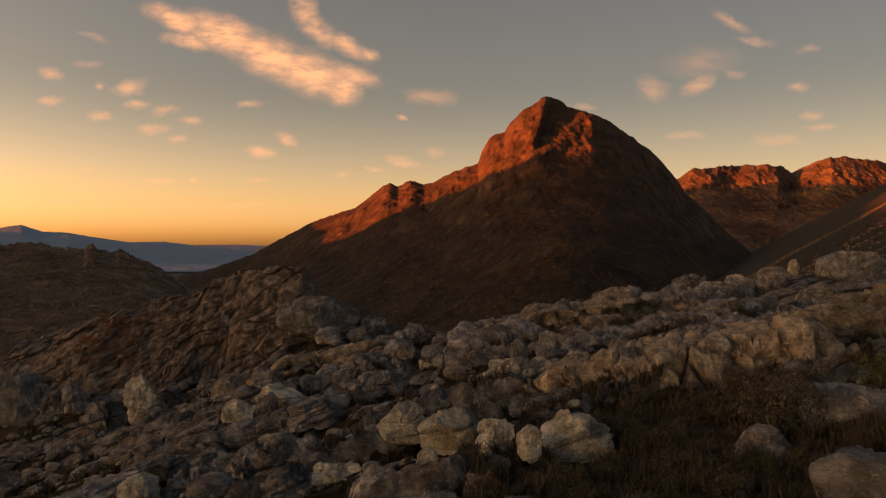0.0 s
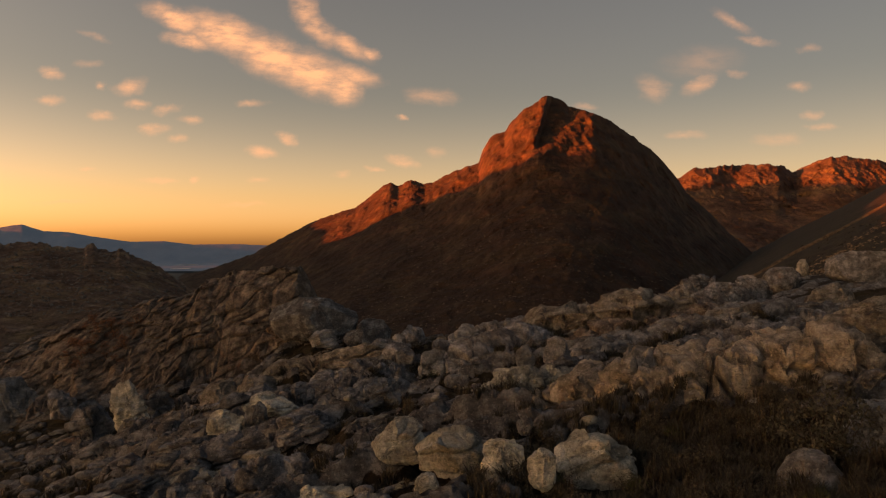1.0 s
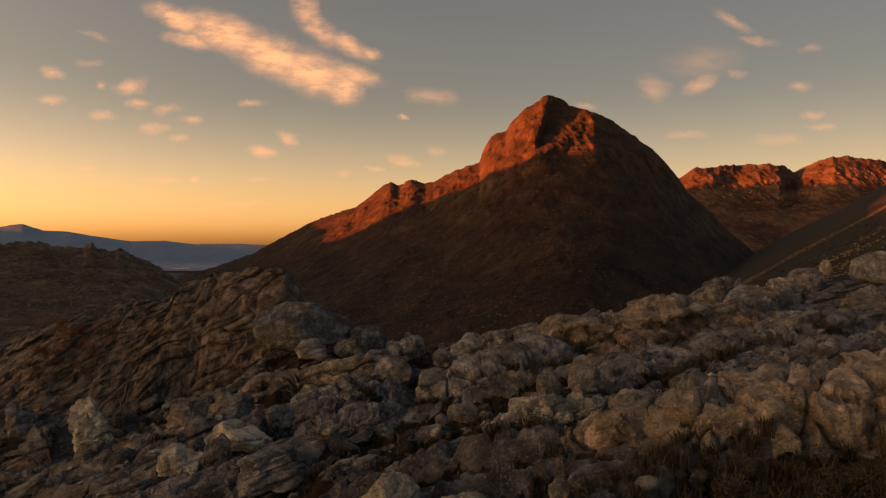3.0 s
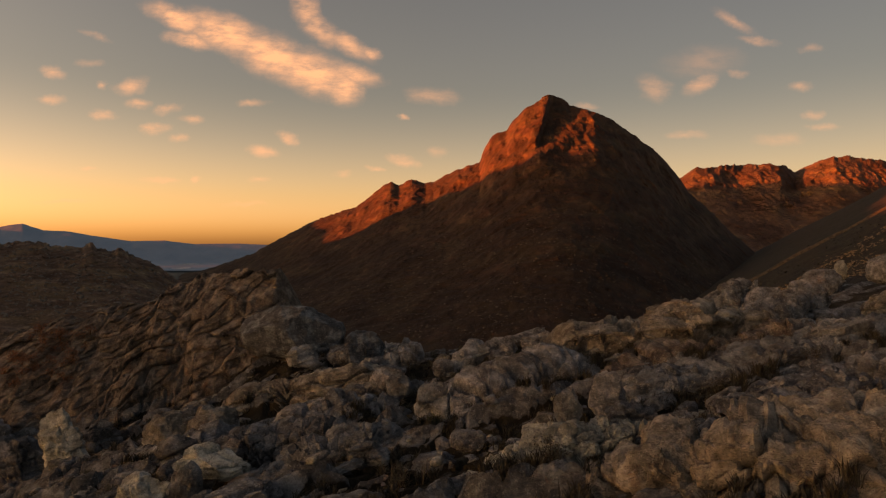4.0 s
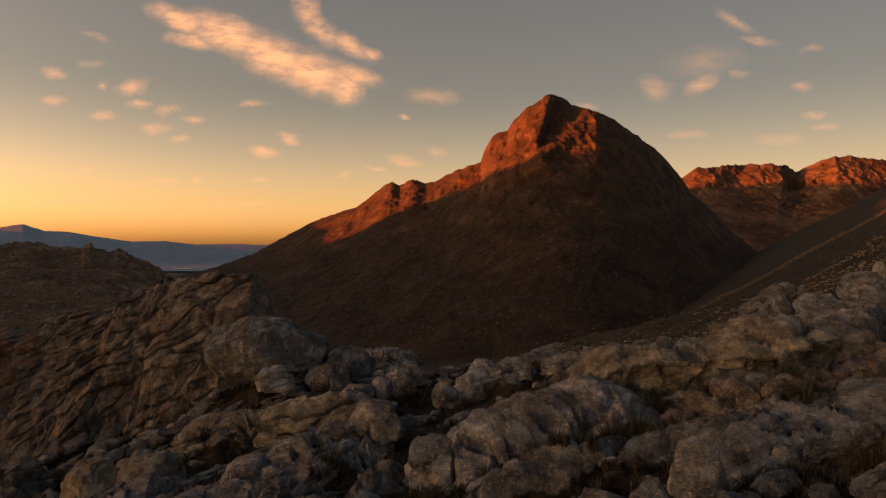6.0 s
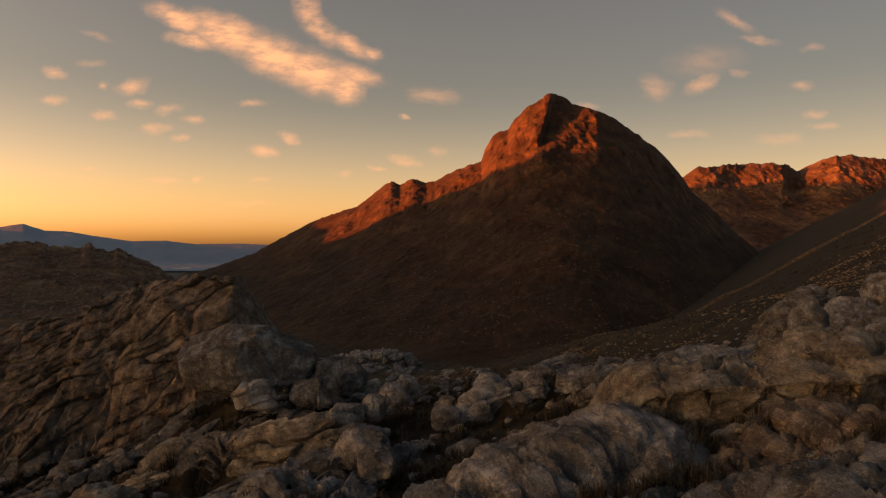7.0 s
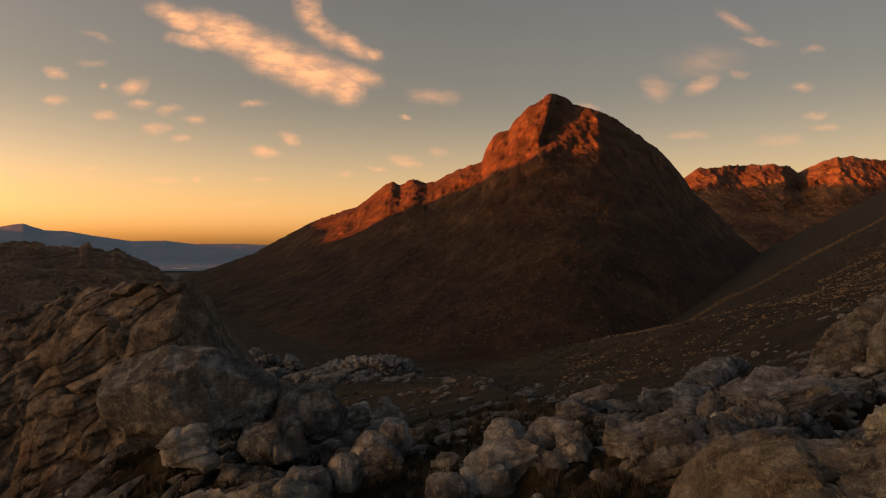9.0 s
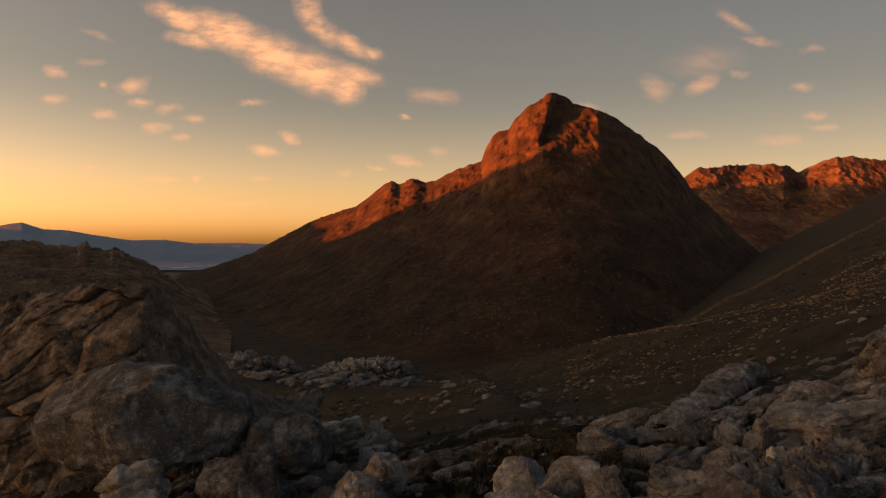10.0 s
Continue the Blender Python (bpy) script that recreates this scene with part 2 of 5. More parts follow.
def rock_colour(nt, dark, mid, light, rust, stain):
    """Weathered sandstone: dark skin, pale worn patches, rust where iron bleeds out, lichen. stain: how strong the dark
    marks and the crack darkening are.
    """
    p = place(nt)
    layers = place(nt, (0.7, 0.7, 2.2), (10, -14, 0))
    streaks = place(nt, (3.0, 3.0, 0.55))
    base = ramp_node(nt, noise_node(nt, 1.3, 8, 0.66, p), [(0.34, dark), (0.5, mid), (0.66, light)])
    band = ramp_node(nt, noise_node(nt, 3.2, 6, 0.65, layers), [(0.38, 1 - stain), (0.58, 1.0)])
    c = mix_node(nt, 0.35, base, band, "MULTIPLY")
    run = ramp_node(nt, noise_node(nt, 1.4, 6, 0.7, streaks), [(0.36, 1 - stain), (0.56, 1.0)])
    c = mix_node(nt, 0.2, c, run, "MULTIPLY")
    iron = ramp_node(nt, noise_node(nt, 0.5, 7, 0.68, p, 0.8), [(0.60 - rust, 0.0), (0.78 - rust, 1.0)])
    c = mix_node(nt, iron, c, mix_node(nt, 0.5, c, (0.36, 0.17, 0.075)))
    warp = nt.nodes.new("ShaderNodeVectorMath")
    warp.operation = "MULTIPLY_ADD"
    bend = nt.nodes.new("ShaderNodeTexNoise")
    bend.inputs["Scale"].default_value, bend.inputs["Detail"].default_value = 2.0, 4.0
    nt.links.new(p, bend.inputs["Vector"])
    nt.links.new(bend.outputs["Color"], warp.inputs[0])
    warp.inputs[1].default_value = (1.3, 1.3, 1.3)
    nt.links.new(layers, warp.inputs[2])
    cracks = nt.nodes.new("ShaderNodeTexVoronoi")
    cracks.feature = "DISTANCE_TO_EDGE"
    cracks.inputs["Scale"].default_value = 1.7
    nt.links.new(warp.outputs[0], cracks.inputs["Vector"])
    # Colour darkens along the cracks, for dirt and for shade in the gaps.
    crack = ramp_node(nt, cracks.outputs["Distance"], [(0.0, 1 - 1.2 * stain), (0.03, 1.0)])
    broken = ramp_node(nt, noise_node(nt, 1.1, 4, 0.6, p), [(0.46, 0.0), (0.62, 0.8)])
    c = mix_node(nt, broken, c, mix_node(nt, 1.0, c, crack, "MULTIPLY"))
    spots = ramp_node(nt, noise_node(nt, 15.0, 7, 0.75, p), [(0.38, 1 - 1.2 * stain), (0.5, 1.0)])
    c = mix_node(nt, 0.55, c, spots, "MULTIPLY")
    lichen = ramp_node(nt, noise_node(nt, 9.0, 7, 0.78, p), [(0.55, 0.0), (0.63, 0.50)])
    c = mix_node(nt, lichen, c, mix_node(nt, 0.5, light, (0.38, 0.43, 0.43)))
    relief = calc(nt, "ADD", calc(nt, "MULTIPLY", noise_node(nt, 6.0, 9, 0.72, p), 0.5), calc(nt, "MULTIPLY", noise_node(nt, 4.0, 6, 0.6, layers), 0.15))
    groove = ramp_node(nt, cracks.outputs["Distance"], [(0.0, 0.0), (0.06, 0.12)])
    relief = calc(nt, "ADD", relief, groove)
    chips = nt.nodes.new("ShaderNodeTexVoronoi")
    chips.feature = "DISTANCE_TO_EDGE"
    chips.inputs["Scale"].default_value = 4.6
    nt.links.new(warp.outputs[0], chips.inputs["Vector"])
    relief = calc(nt, "ADD", relief, ramp_node(nt, chips.outputs["Distance"], [(0.0, 0.0), (0.09, 0.13)]))
    relief = calc(nt, "ADD", relief, calc(nt, "MULTIPLY", noise_node(nt, 17.0, 6, 0.7, p), 0.22))
    return c, relief


SKINS = {
    "grey": ((0.064, 0.073, 0.080), (0.150, 0.172, 0.192), (0.320, 0.372, 0.420), -0.02, 0.55),
    "pale": ((0.150, 0.170, 0.158), (0.340, 0.384, 0.362), (0.600, 0.670, 0.640), -0.14, 0.6),
    "ash": ((0.079, 0.093, 0.101), (0.167, 0.197, 0.218), (0.326, 0.387, 0.430), -0.08, 0.5),
    "bed": ((0.047, 0.053, 0.058), (0.108, 0.123, 0.134), (0.251, 0.292, 0.326), -0.02, 0.55),
    "warm": ((0.074, 0.074, 0.067), (0.178, 0.181, 0.165), (0.360, 0.382, 0.360), 0.0, 0.5),
    "brown": ((0.062, 0.057, 0.052), (0.142, 0.131, 0.120), (0.300, 0.286, 0.264), 0.0, 0.45),
    "wall": ((0.108, 0.105, 0.091), (0.250, 0.248, 0.220), (0.450, 0.455, 0.415), 0.0, 0.55),
    "dark": ((0.046, 0.054, 0.061), (0.095, 0.114, 0.130), (0.269, 0.331, 0.377), -0.05, 0.5),
    "tan": ((0.095, 0.076, 0.050), (0.185, 0.148, 0.100), (0.34, 0.275, 0.19), 0.0, 0.4),
    "hill": ((0.050, 0.040, 0.031), (0.092, 0.073, 0.057), (0.175, 0.140, 0.110), 0.0, 0.4),
}


def rock_material(name, skin):
    m, nt, bsdf, L = material(name)
    c, relief = rock_colour(nt, *SKINS[skin])
    info = nt.nodes.new("ShaderNodeObjectInfo")
    shade = calc(nt, "MULTIPLY_ADD", info.outputs["Random"], 0.5, 0.72)
    grey = nt.nodes.new("ShaderNodeCombineColor")
    for i in range(3):
        L(shade, grey.inputs[i])
    L(mix_node(nt, 1.0, c, grey.outputs[0], "MULTIPLY"), bsdf.inputs["Base Color"])
    bump_node(nt, relief, 1.0, 0.13, bsdf)
    return m


M_ROCK = rock_material("grey_sandstone", "grey")
M_PALE = rock_material("pale_sandstone", "pale")
M_ASH = rock_material("light_grey_sandstone", "ash")
M_RUST = rock_material("rust_sandstone", "warm")
M_WALL = rock_material("warm_pale_sandstone", "wall")
M_BROWN = rock_material("brown_sandstone", "brown")
M_DARK = rock_material("lichened_dark_sandstone", "dark")
M_TAN = rock_material("tan_sandstone", "tan")
M_HILLSTONE = rock_material("hill_sandstone", "hill")


def ground_material():
    m, nt, bsdf, L = material("heath_ground")
    c, relief = rock_colour(nt, *SKINS["bed"])
    p = place(nt)
    soil = ramp_node(nt, noise_node(nt, 0.9, 8, 0.65, p), [(0.3, (0.017, 0.015, 0.011)), (0.55, (0.034, 0.030, 0.022)), (0.75, (0.064, 0.057, 0.042))])
    green = ramp_node(nt, noise_node(nt, 0.018, 5, 0.6, p), [(0.32, 0.0), (0.52, 1.0)])
    soil = mix_node(nt, green, soil, mix_node(nt, 0.55, soil, (0.030, 0.031, 0.016)))
    fields = nt.nodes.new("ShaderNodeTexVoronoi")
    fields.inputs["Scale"].default_value = 0.006
    L(place(nt, (1, 0.6, 1)), fields.inputs["Vector"])
    # Bluish tint of the fields stands in for haze over the plain.
    plain = ramp_node(nt, fields.outputs["Color"], [(0.2, (0.026, 0.036, 0.040)), (0.8, (0.065, 0.080, 0.082))])
    spread = nt.nodes.new("ShaderNodeAttribute")
    spread.attribute_name = "plain"
    clumps = ramp_node(nt, noise_node(nt, 0.12, 8, 0.7, p), [(0.42, 0.25), (0.58, 1.0)])
    soil = mix_node(nt, 1.0, soil, clumps, "MULTIPLY")
    soil = mix_node(nt, spread.outputs["Fac"], soil, plain)
    at = nt.nodes.new("ShaderNodeAttribute")
    at.attribute_name = "bare"
    worn = calc(nt, "ADD", at.outputs["Fac"], calc(nt, "MULTIPLY_ADD", noise_node(nt, 2.2, 6, 0.6, p), 0.9, -0.45))
    fac = ramp_node(nt, worn, [(0.30, 0.0), (0.46, 1.0)])
    L(mix_node(nt, fac, soil, c), bsdf.inputs["Base Color"])
    rough = calc(nt, "ADD", relief, calc(nt, "MULTIPLY", noise_node(nt, 14.0, 6, 0.7, p), 0.25))
    bump_node(nt, rough, 1.0, 0.11, bsdf)
    return m


M_GROUND = ground_material()


def mountain_material(name, size, heath, dark, mid, light, bush_tone=1.0):
    """Bare rock with vertical weathering, and heath on the gentler ground. size: metres of the main pattern."""
    m, nt, bsdf, L = material(name)
    p = place(nt, (1 / size,) * 3)
    streak = place(nt, (1 / size, 1 / size, 0.6 / size), (0, 20, 0))
    rock = ramp_node(nt, noise_node(nt, 3.0, 9, 0.68, streak), [(0.3, dark), (0.5, mid), (0.7, light)])
    bush = ramp_node(nt, noise_node(nt, 6.0, 8, 0.7, p), [(0.35, tuple(bush_tone * v for v in (0.024, 0.016, 0.011))), (0.65, tuple(bush_tone * v for v in (0.052, 0.034, 0.023)))])
    geo = nt.nodes.new("ShaderNodeNewGeometry")
    sep = nt.nodes.new("ShaderNodeSeparateXYZ")
    L(geo.outputs["Normal"], sep.inputs[0])
    flat = calc(nt, "ADD", calc(nt, "MULTIPLY", sep.outputs[2], 0.6), calc(nt, "MULTIPLY_ADD", noise_node(nt, 0.9, 8, 0.68, p), 1.6, -0.45))
    fac = ramp_node(nt, flat, [(heath - 0.16, 0.0), (heath + 0.2, 1.0)])
    c = mix_node(nt, fac, rock, bush)
    drift = ramp_node(nt, noise_node(nt, 1.1, 5, 0.6, place(nt, (0.55 / size, 0.4 / size, 1.6 / size), (0, 38, 0)), 0.6), [(0.36, (0.62, 0.56, 0.55)), (0.5, (0.98, 0.94, 0.90)), (0.66, (1.35, 1.42, 1.15))])
    c = mix_node(nt, 1.0, c, drift, "MULTIPLY")
    stones = nt.nodes.new("ShaderNodeTexVoronoi")
    stones.inputs["Scale"].default_value = 26.0
    L(p, stones.inputs["Vector"])
    near = calc(nt, "LESS_THAN", stones.outputs["Distance"], 0.2)
    some = calc(nt, "MULTIPLY", near, ramp_node(nt, noise_node(nt, 2.0, 4, 0.6, p), [(0.45, 0.0), (0.6, 1.0)]))
    L(mix_node(nt, calc(nt, "MULTIPLY", some, 0.7), c, light), bsdf.inputs["Base Color"])
    rel = calc(nt, "ADD", noise_node(nt, 5.0, 9, 0.7, streak), calc(nt, "MULTIPLY", noise_node(nt, 24.0, 5, 0.7, p), 0.3))
    rel = calc(nt, "ADD", rel, calc(nt, "MULTIPLY", noise_node(nt, 1.5, 5, 0.62, place(nt, (1 / size, 1 / size, 0.45 / size), (0, 32, 0)), 0.4), 3.0))
    bump_node(nt, rel, 0.9, size * 0.05, bsdf)
    return m


M_MOUNT = mountain_material("mountain_rock", 60.0, 0.66, (0.042, 0.024, 0.018), (0.074, 0.043, 0.032), (0.125, 0.076, 0.056))
M_FAR = mountain_material("distant_rock", 160.0, 1.15, (0.042, 0.032, 0.029), (0.080, 0.057, 0.049), (0.125, 0.088, 0.072))
M_HILL = mountain_material("hill_rock", 34.0, 0.70, (0.055, 0.036, 0.026), (0.24, 0.18, 0.145), (0.42, 0.33, 0.28), 2.8)


def range_material():
    m, nt, bsdf, L = material("range_haze_glow")
    p = place(nt)
    # Bluish base colour and blue emission stand in for haze over the distance.
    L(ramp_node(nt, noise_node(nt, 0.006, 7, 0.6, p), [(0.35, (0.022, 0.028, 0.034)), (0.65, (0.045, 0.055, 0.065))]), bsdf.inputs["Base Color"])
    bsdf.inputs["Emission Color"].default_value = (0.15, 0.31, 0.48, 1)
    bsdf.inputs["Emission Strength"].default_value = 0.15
    return m


M_RANGE = range_material()


def leaf_material(name, c1, c2):
    m, nt, bsdf, L = material(name)
    geo = nt.nodes.new("ShaderNodeNewGeometry")
    info = nt.nodes.new("ShaderNodeObjectInfo")
    mixed = calc(nt, "FRACT", calc(nt, "ADD", geo.outputs["Random Per Island"], info.outputs["Random"]))
    L(ramp_node(nt, mixed, [(0.0, c1), (1.0, c2)]), bsdf.inputs["Base Color"])
    bsdf.inputs["Roughness"].default_value = 0.75
    return m


M_CLUMP = leaf_material("far_heath", (0.010, 0.011, 0.007), (0.040, 0.042, 0.025))


# ---- meshes ----
def grid_mesh(name, X, Y, Z, mat):
    r, c = X.shape
    co = np.stack([X, Y, Z], -1).reshape(-1, 3).astype(np.float32)
    q = np.arange(r * c).reshape(r, c)
    faces = np.stack([q[:-1, :-1], q[:-1, 1:], q[1:, 1:], q[1:, :-1]], -1).reshape(-1, 4)
    me = bpy.data.meshes.new(name)
    me.vertices.add(len(co))
    me.vertices.foreach_set("co", co.ravel())
    me.loops.add(faces.size)
    me.loops.foreach_set("vertex_index", faces.ravel().astype(np.int32))
    me.polygons.add(len(faces))
    me.polygons.foreach_set("loop_start", np.arange(0, faces.size, 4, dtype=np.int32))
    me.polygons.foreach_set("use_smooth", np.ones(len(faces), dtype=bool))
    me.update(calc_edges=True)
    me.materials.append(mat)
    return new(name, me)


# ---- the lie of the land ----
def crest_y(x):
    return 46 + np.where(x > 12, (x - 12) * 1.02, 0) + np.where(x < -8, (-8 - x) * 0.25, 0)


def rib(x, y, x0, y0, x1, y1, width, height):
    """A low wall of bedrock between two points: steep to the south, gentle to the north."""
    dx, dy = x1 - x0, y1 - y0
    ln = math.hypot(dx, dy)
    t = ((x - x0) * dx + (y - y0) * dy) / ln
    s = (-(x - x0) * dy + (y - y0) * dx) / ln
    along = step(-1.2, 0.8, t) * (1 - step(ln - 0.8, ln + 1.2, t))
    return height * along * step(-0.5, 0.1, s) * (1 - step(0.2 * width, width, s))


RIBS = [(5, 22.6, 16, 22.4, 5.0, 0.5), (-1, 33.4, 13, 35.4, 3.5, 0.45), (-9, 44.8, 4, 44.0, 3.0, 0.3), (-8, 38.3, -2.5, 39.4, 2.5, 0.4),
        (7, 28.2, 17, 30.0, 3.0, 0.35), (-14, 41.5, -7, 42.5, 3.0, 0.4), (-11, 26.5, -3, 26.0, 3.0, 0.35), (14, 49, 30, 63, 5.0, 0.4)]


def near_base(x, y):
    """The rocky spur: rises to the east, falls away past its crest."""
    z = -2.05 + np.where(x > 0, 2.9 * np.tanh(x * 0.2 / 2.9), 14 * np.tanh(x * 0.235 / 14))
    s = y - crest_y(x)
    z = z - 3.2 * step(0, 20, s) - 0.19 * np.clip(s - 16, 0, 1e9) - 0.03 * np.clip(y - 26, 0, 20)
    # the back of the east shoulder, and a hollow in the west
    z = z - (2.2 * step(36, 46, y) + 1.8 * step(58, 78, y)) * step(4, 13, x) * (1 - step(30, 50, x))
    z = z - 1.2 * (1 - step(-24, -14, x)) * (1 - step(44, 50, y))
    # the great outcrop on the west end
    for cx, cy, rx, ry, h in ((-17, 59.5, 11, 8, 4.0), (-29, 60.5, 12, 8.5, 2.6), (-10, 50, 5.5, 4.5, 1.9)):
        z = z + h * (1 - step(0.3, 1.15, np.hypot((x - cx) / rx, (y - cy) / ry)))
    return z


def land(x, y):
    z = near_base(x, y)
    fall = np.clip(y - 185 - np.clip(x, -40, 300) * 0.4, 0, 1e9)
    z = z - 0.02 * fall
    z = z - 0.35 * np.clip(-x - 45 - 0.3 * np.clip(y - 110, 0, 1e9), 0, 1e9)
    z = z + np.where(x < 0, -14 * np.tanh(np.maximum(x, -80) * 0.235 / 14), 0) * step(70, 150, y)
    z = -104 + 6 * np.log1p(np.exp(np.clip((z + 104) / 6, -40, 40)))
    hill = -30 + 0.55 * np.minimum(x, 900) - 0.265 * y
    k = 7.0
    soft = np.maximum(z, hill) + k * np.log1p(np.exp(-np.clip(np.abs(z - hill) / k, 0, 40)))
    return z + (soft - z) * step(70, 150, y)


def bedrock(x, y):
    """Broken sandstone beds: ribs that face south, split into rounded blocks by joints. Returns the height and how bare the rock is."""
    yy = y - 0.20 * x + 1.0 * vnoise(x * 0.11, y * 0.11, seed=5) + 0.25 * vnoise(x * 0.6, y * 0.6, seed=6)
    xx = x + 1.2 * vnoise(x * 0.13, y * 0.13, seed=8) + 0.25 * vnoise(x * 0.7, y * 0.7, seed=9)
    r = yy / 2.5 + 0.45 * fbm(x * 0.10, y * 0.10, octaves=2, seed=15)
    row = np.floor(r)
    ph = r - row
    strong = step(-0.35, 0.45, vnoise(xx * 0.17, row * 7.3, seed=16))
    rib_ = strong * step(0.0, 0.2, ph) * (1 - ph) ** 0.7
    big, gap1 = slabs(xx * 0.34, yy * 0.72, 3, 5.0)
    mid, gap2 = slabs(xx * 0.85, yy * 1.7, 4, 4.5)
    small, gap3 = slabs(xx * 2.1, yy * 3.4, 14, 3.5)
    cover = step(-0.30, 0.15, fbm(x * 0.11, y * 0.17, octaves=3, seed=12) + 0.18)
    heath = np.maximum(1 - step(0.5, 1.2, np.hypot((x - 6.3) / 5.0, (y - 15.5) / 4.6)), 1 - step(0.5, 1.2, np.hypot((x + 0.5) / 3.2, (y - 41) / 1.8)))
    cover = np.maximum(cover, 0.8 * (1 - step(0.6, 1.2, np.hypot((x - 9) / 10, (y - 33) / 8))))
    cover = cover * (1 - heath)
    h = cover * (0.82 * rib_ + 0.32 * big + (0.36 * mid + 0.14 * small) * (0.35 + 0.65 * rib_)) - 0.50 + 0.06 * fbm(x * 1.3, y * 1.6, octaves=3, seed=20)
    joint = 0.26 * np.exp(-(gap1 / 0.07) ** 2) + 0.14 * np.exp(-(gap2 / 0.08) ** 2)
    h = h - cover * joint
    bare = np.clip(cover * (0.9 * rib_ + 0.5 * big + 0.4 * mid - 1.5 * joint) * 2.2 - 0.95, 0, 1)
    return h, bare


def axis(lo, hi, fine, out_lo, out_hi, grow=1.06):
    v = list(np.arange(lo, hi + 1e-6, fine))
    s, p = fine, v[-1]
    while p < out_hi:
        s *= grow
        p += s
        v.append(p)
    s, p, w = fine, lo, []
    while p > out_lo:
        s *= grow
        p -= s
        w.append(p)
    return np.array(w[::-1] + v)


def ground_height(x, y):
    z = land(x, y)
    near = (1 - step(60, 110, np.abs(x))) * (1 - step(80, 120, y))
    h, bare = bedrock(x, y)
    fade = 1 - 0.55 * step(4, 20, y - crest_y(x)) - 0.42 * step(3, 11, y - crest_y(x)) * (1 - step(7, 13, x))
    for r in RIBS:
        z = z + rib(x + 0.5 * vnoise(x * 0.5, y * 0.5, seed=41), y + 0.7 * vnoise(x * 0.45, y * 0.45, seed=40), *r)
    z = z + h * near * fade
    far = step(80, 200, np.hypot(x, y))
    z = z + far * 2.2 * fbm(x * 0.02, y * 0.02, octaves=4, seed=31) * np.clip((z + 100) / 20, 0, 1)
    return z, bare * near * fade


gx = axis(-24, 24, 0.13, -4800, 4800, 1.07)
gy = axis(10, 62, 0.13, -4800, 4900, 1.07)
GX, GY = np.meshgrid(gx, gy)
GZ, BARE = ground_height(GX, GY)
ground = grid_mesh("ground", GX, GY, GZ, M_GROUND)
ground.data.set_sharp_from_angle(angle=radians(32))
attr = ground.data.attributes.new("bare", "FLOAT", "POINT")
attr.data.foreach_set("value", BARE.ravel().astype(np.float32))
flat = ground.data.attributes.new("plain", "FLOAT", "POINT")
flat.data.foreach_set("value", (step(1500, 2300, GY) * step(-80, -96, GZ)).ravel().astype(np.float32))
tagged(ground, "rocky heath slope falling to a wide valley", "ground", kind="structure")


def ground_z(x, y):
    return float(ground_height(np.array([[float(x)]]), np.array([[float(y)]]))[0][0, 0])


def profile(points, px):
    """A skyline given as pairs of bearing and height, in units of the reference focal length."""
    xs, ys = [p[0] for p in points], [p[1] for p in points]
    return np.interp(px, xs, ys)


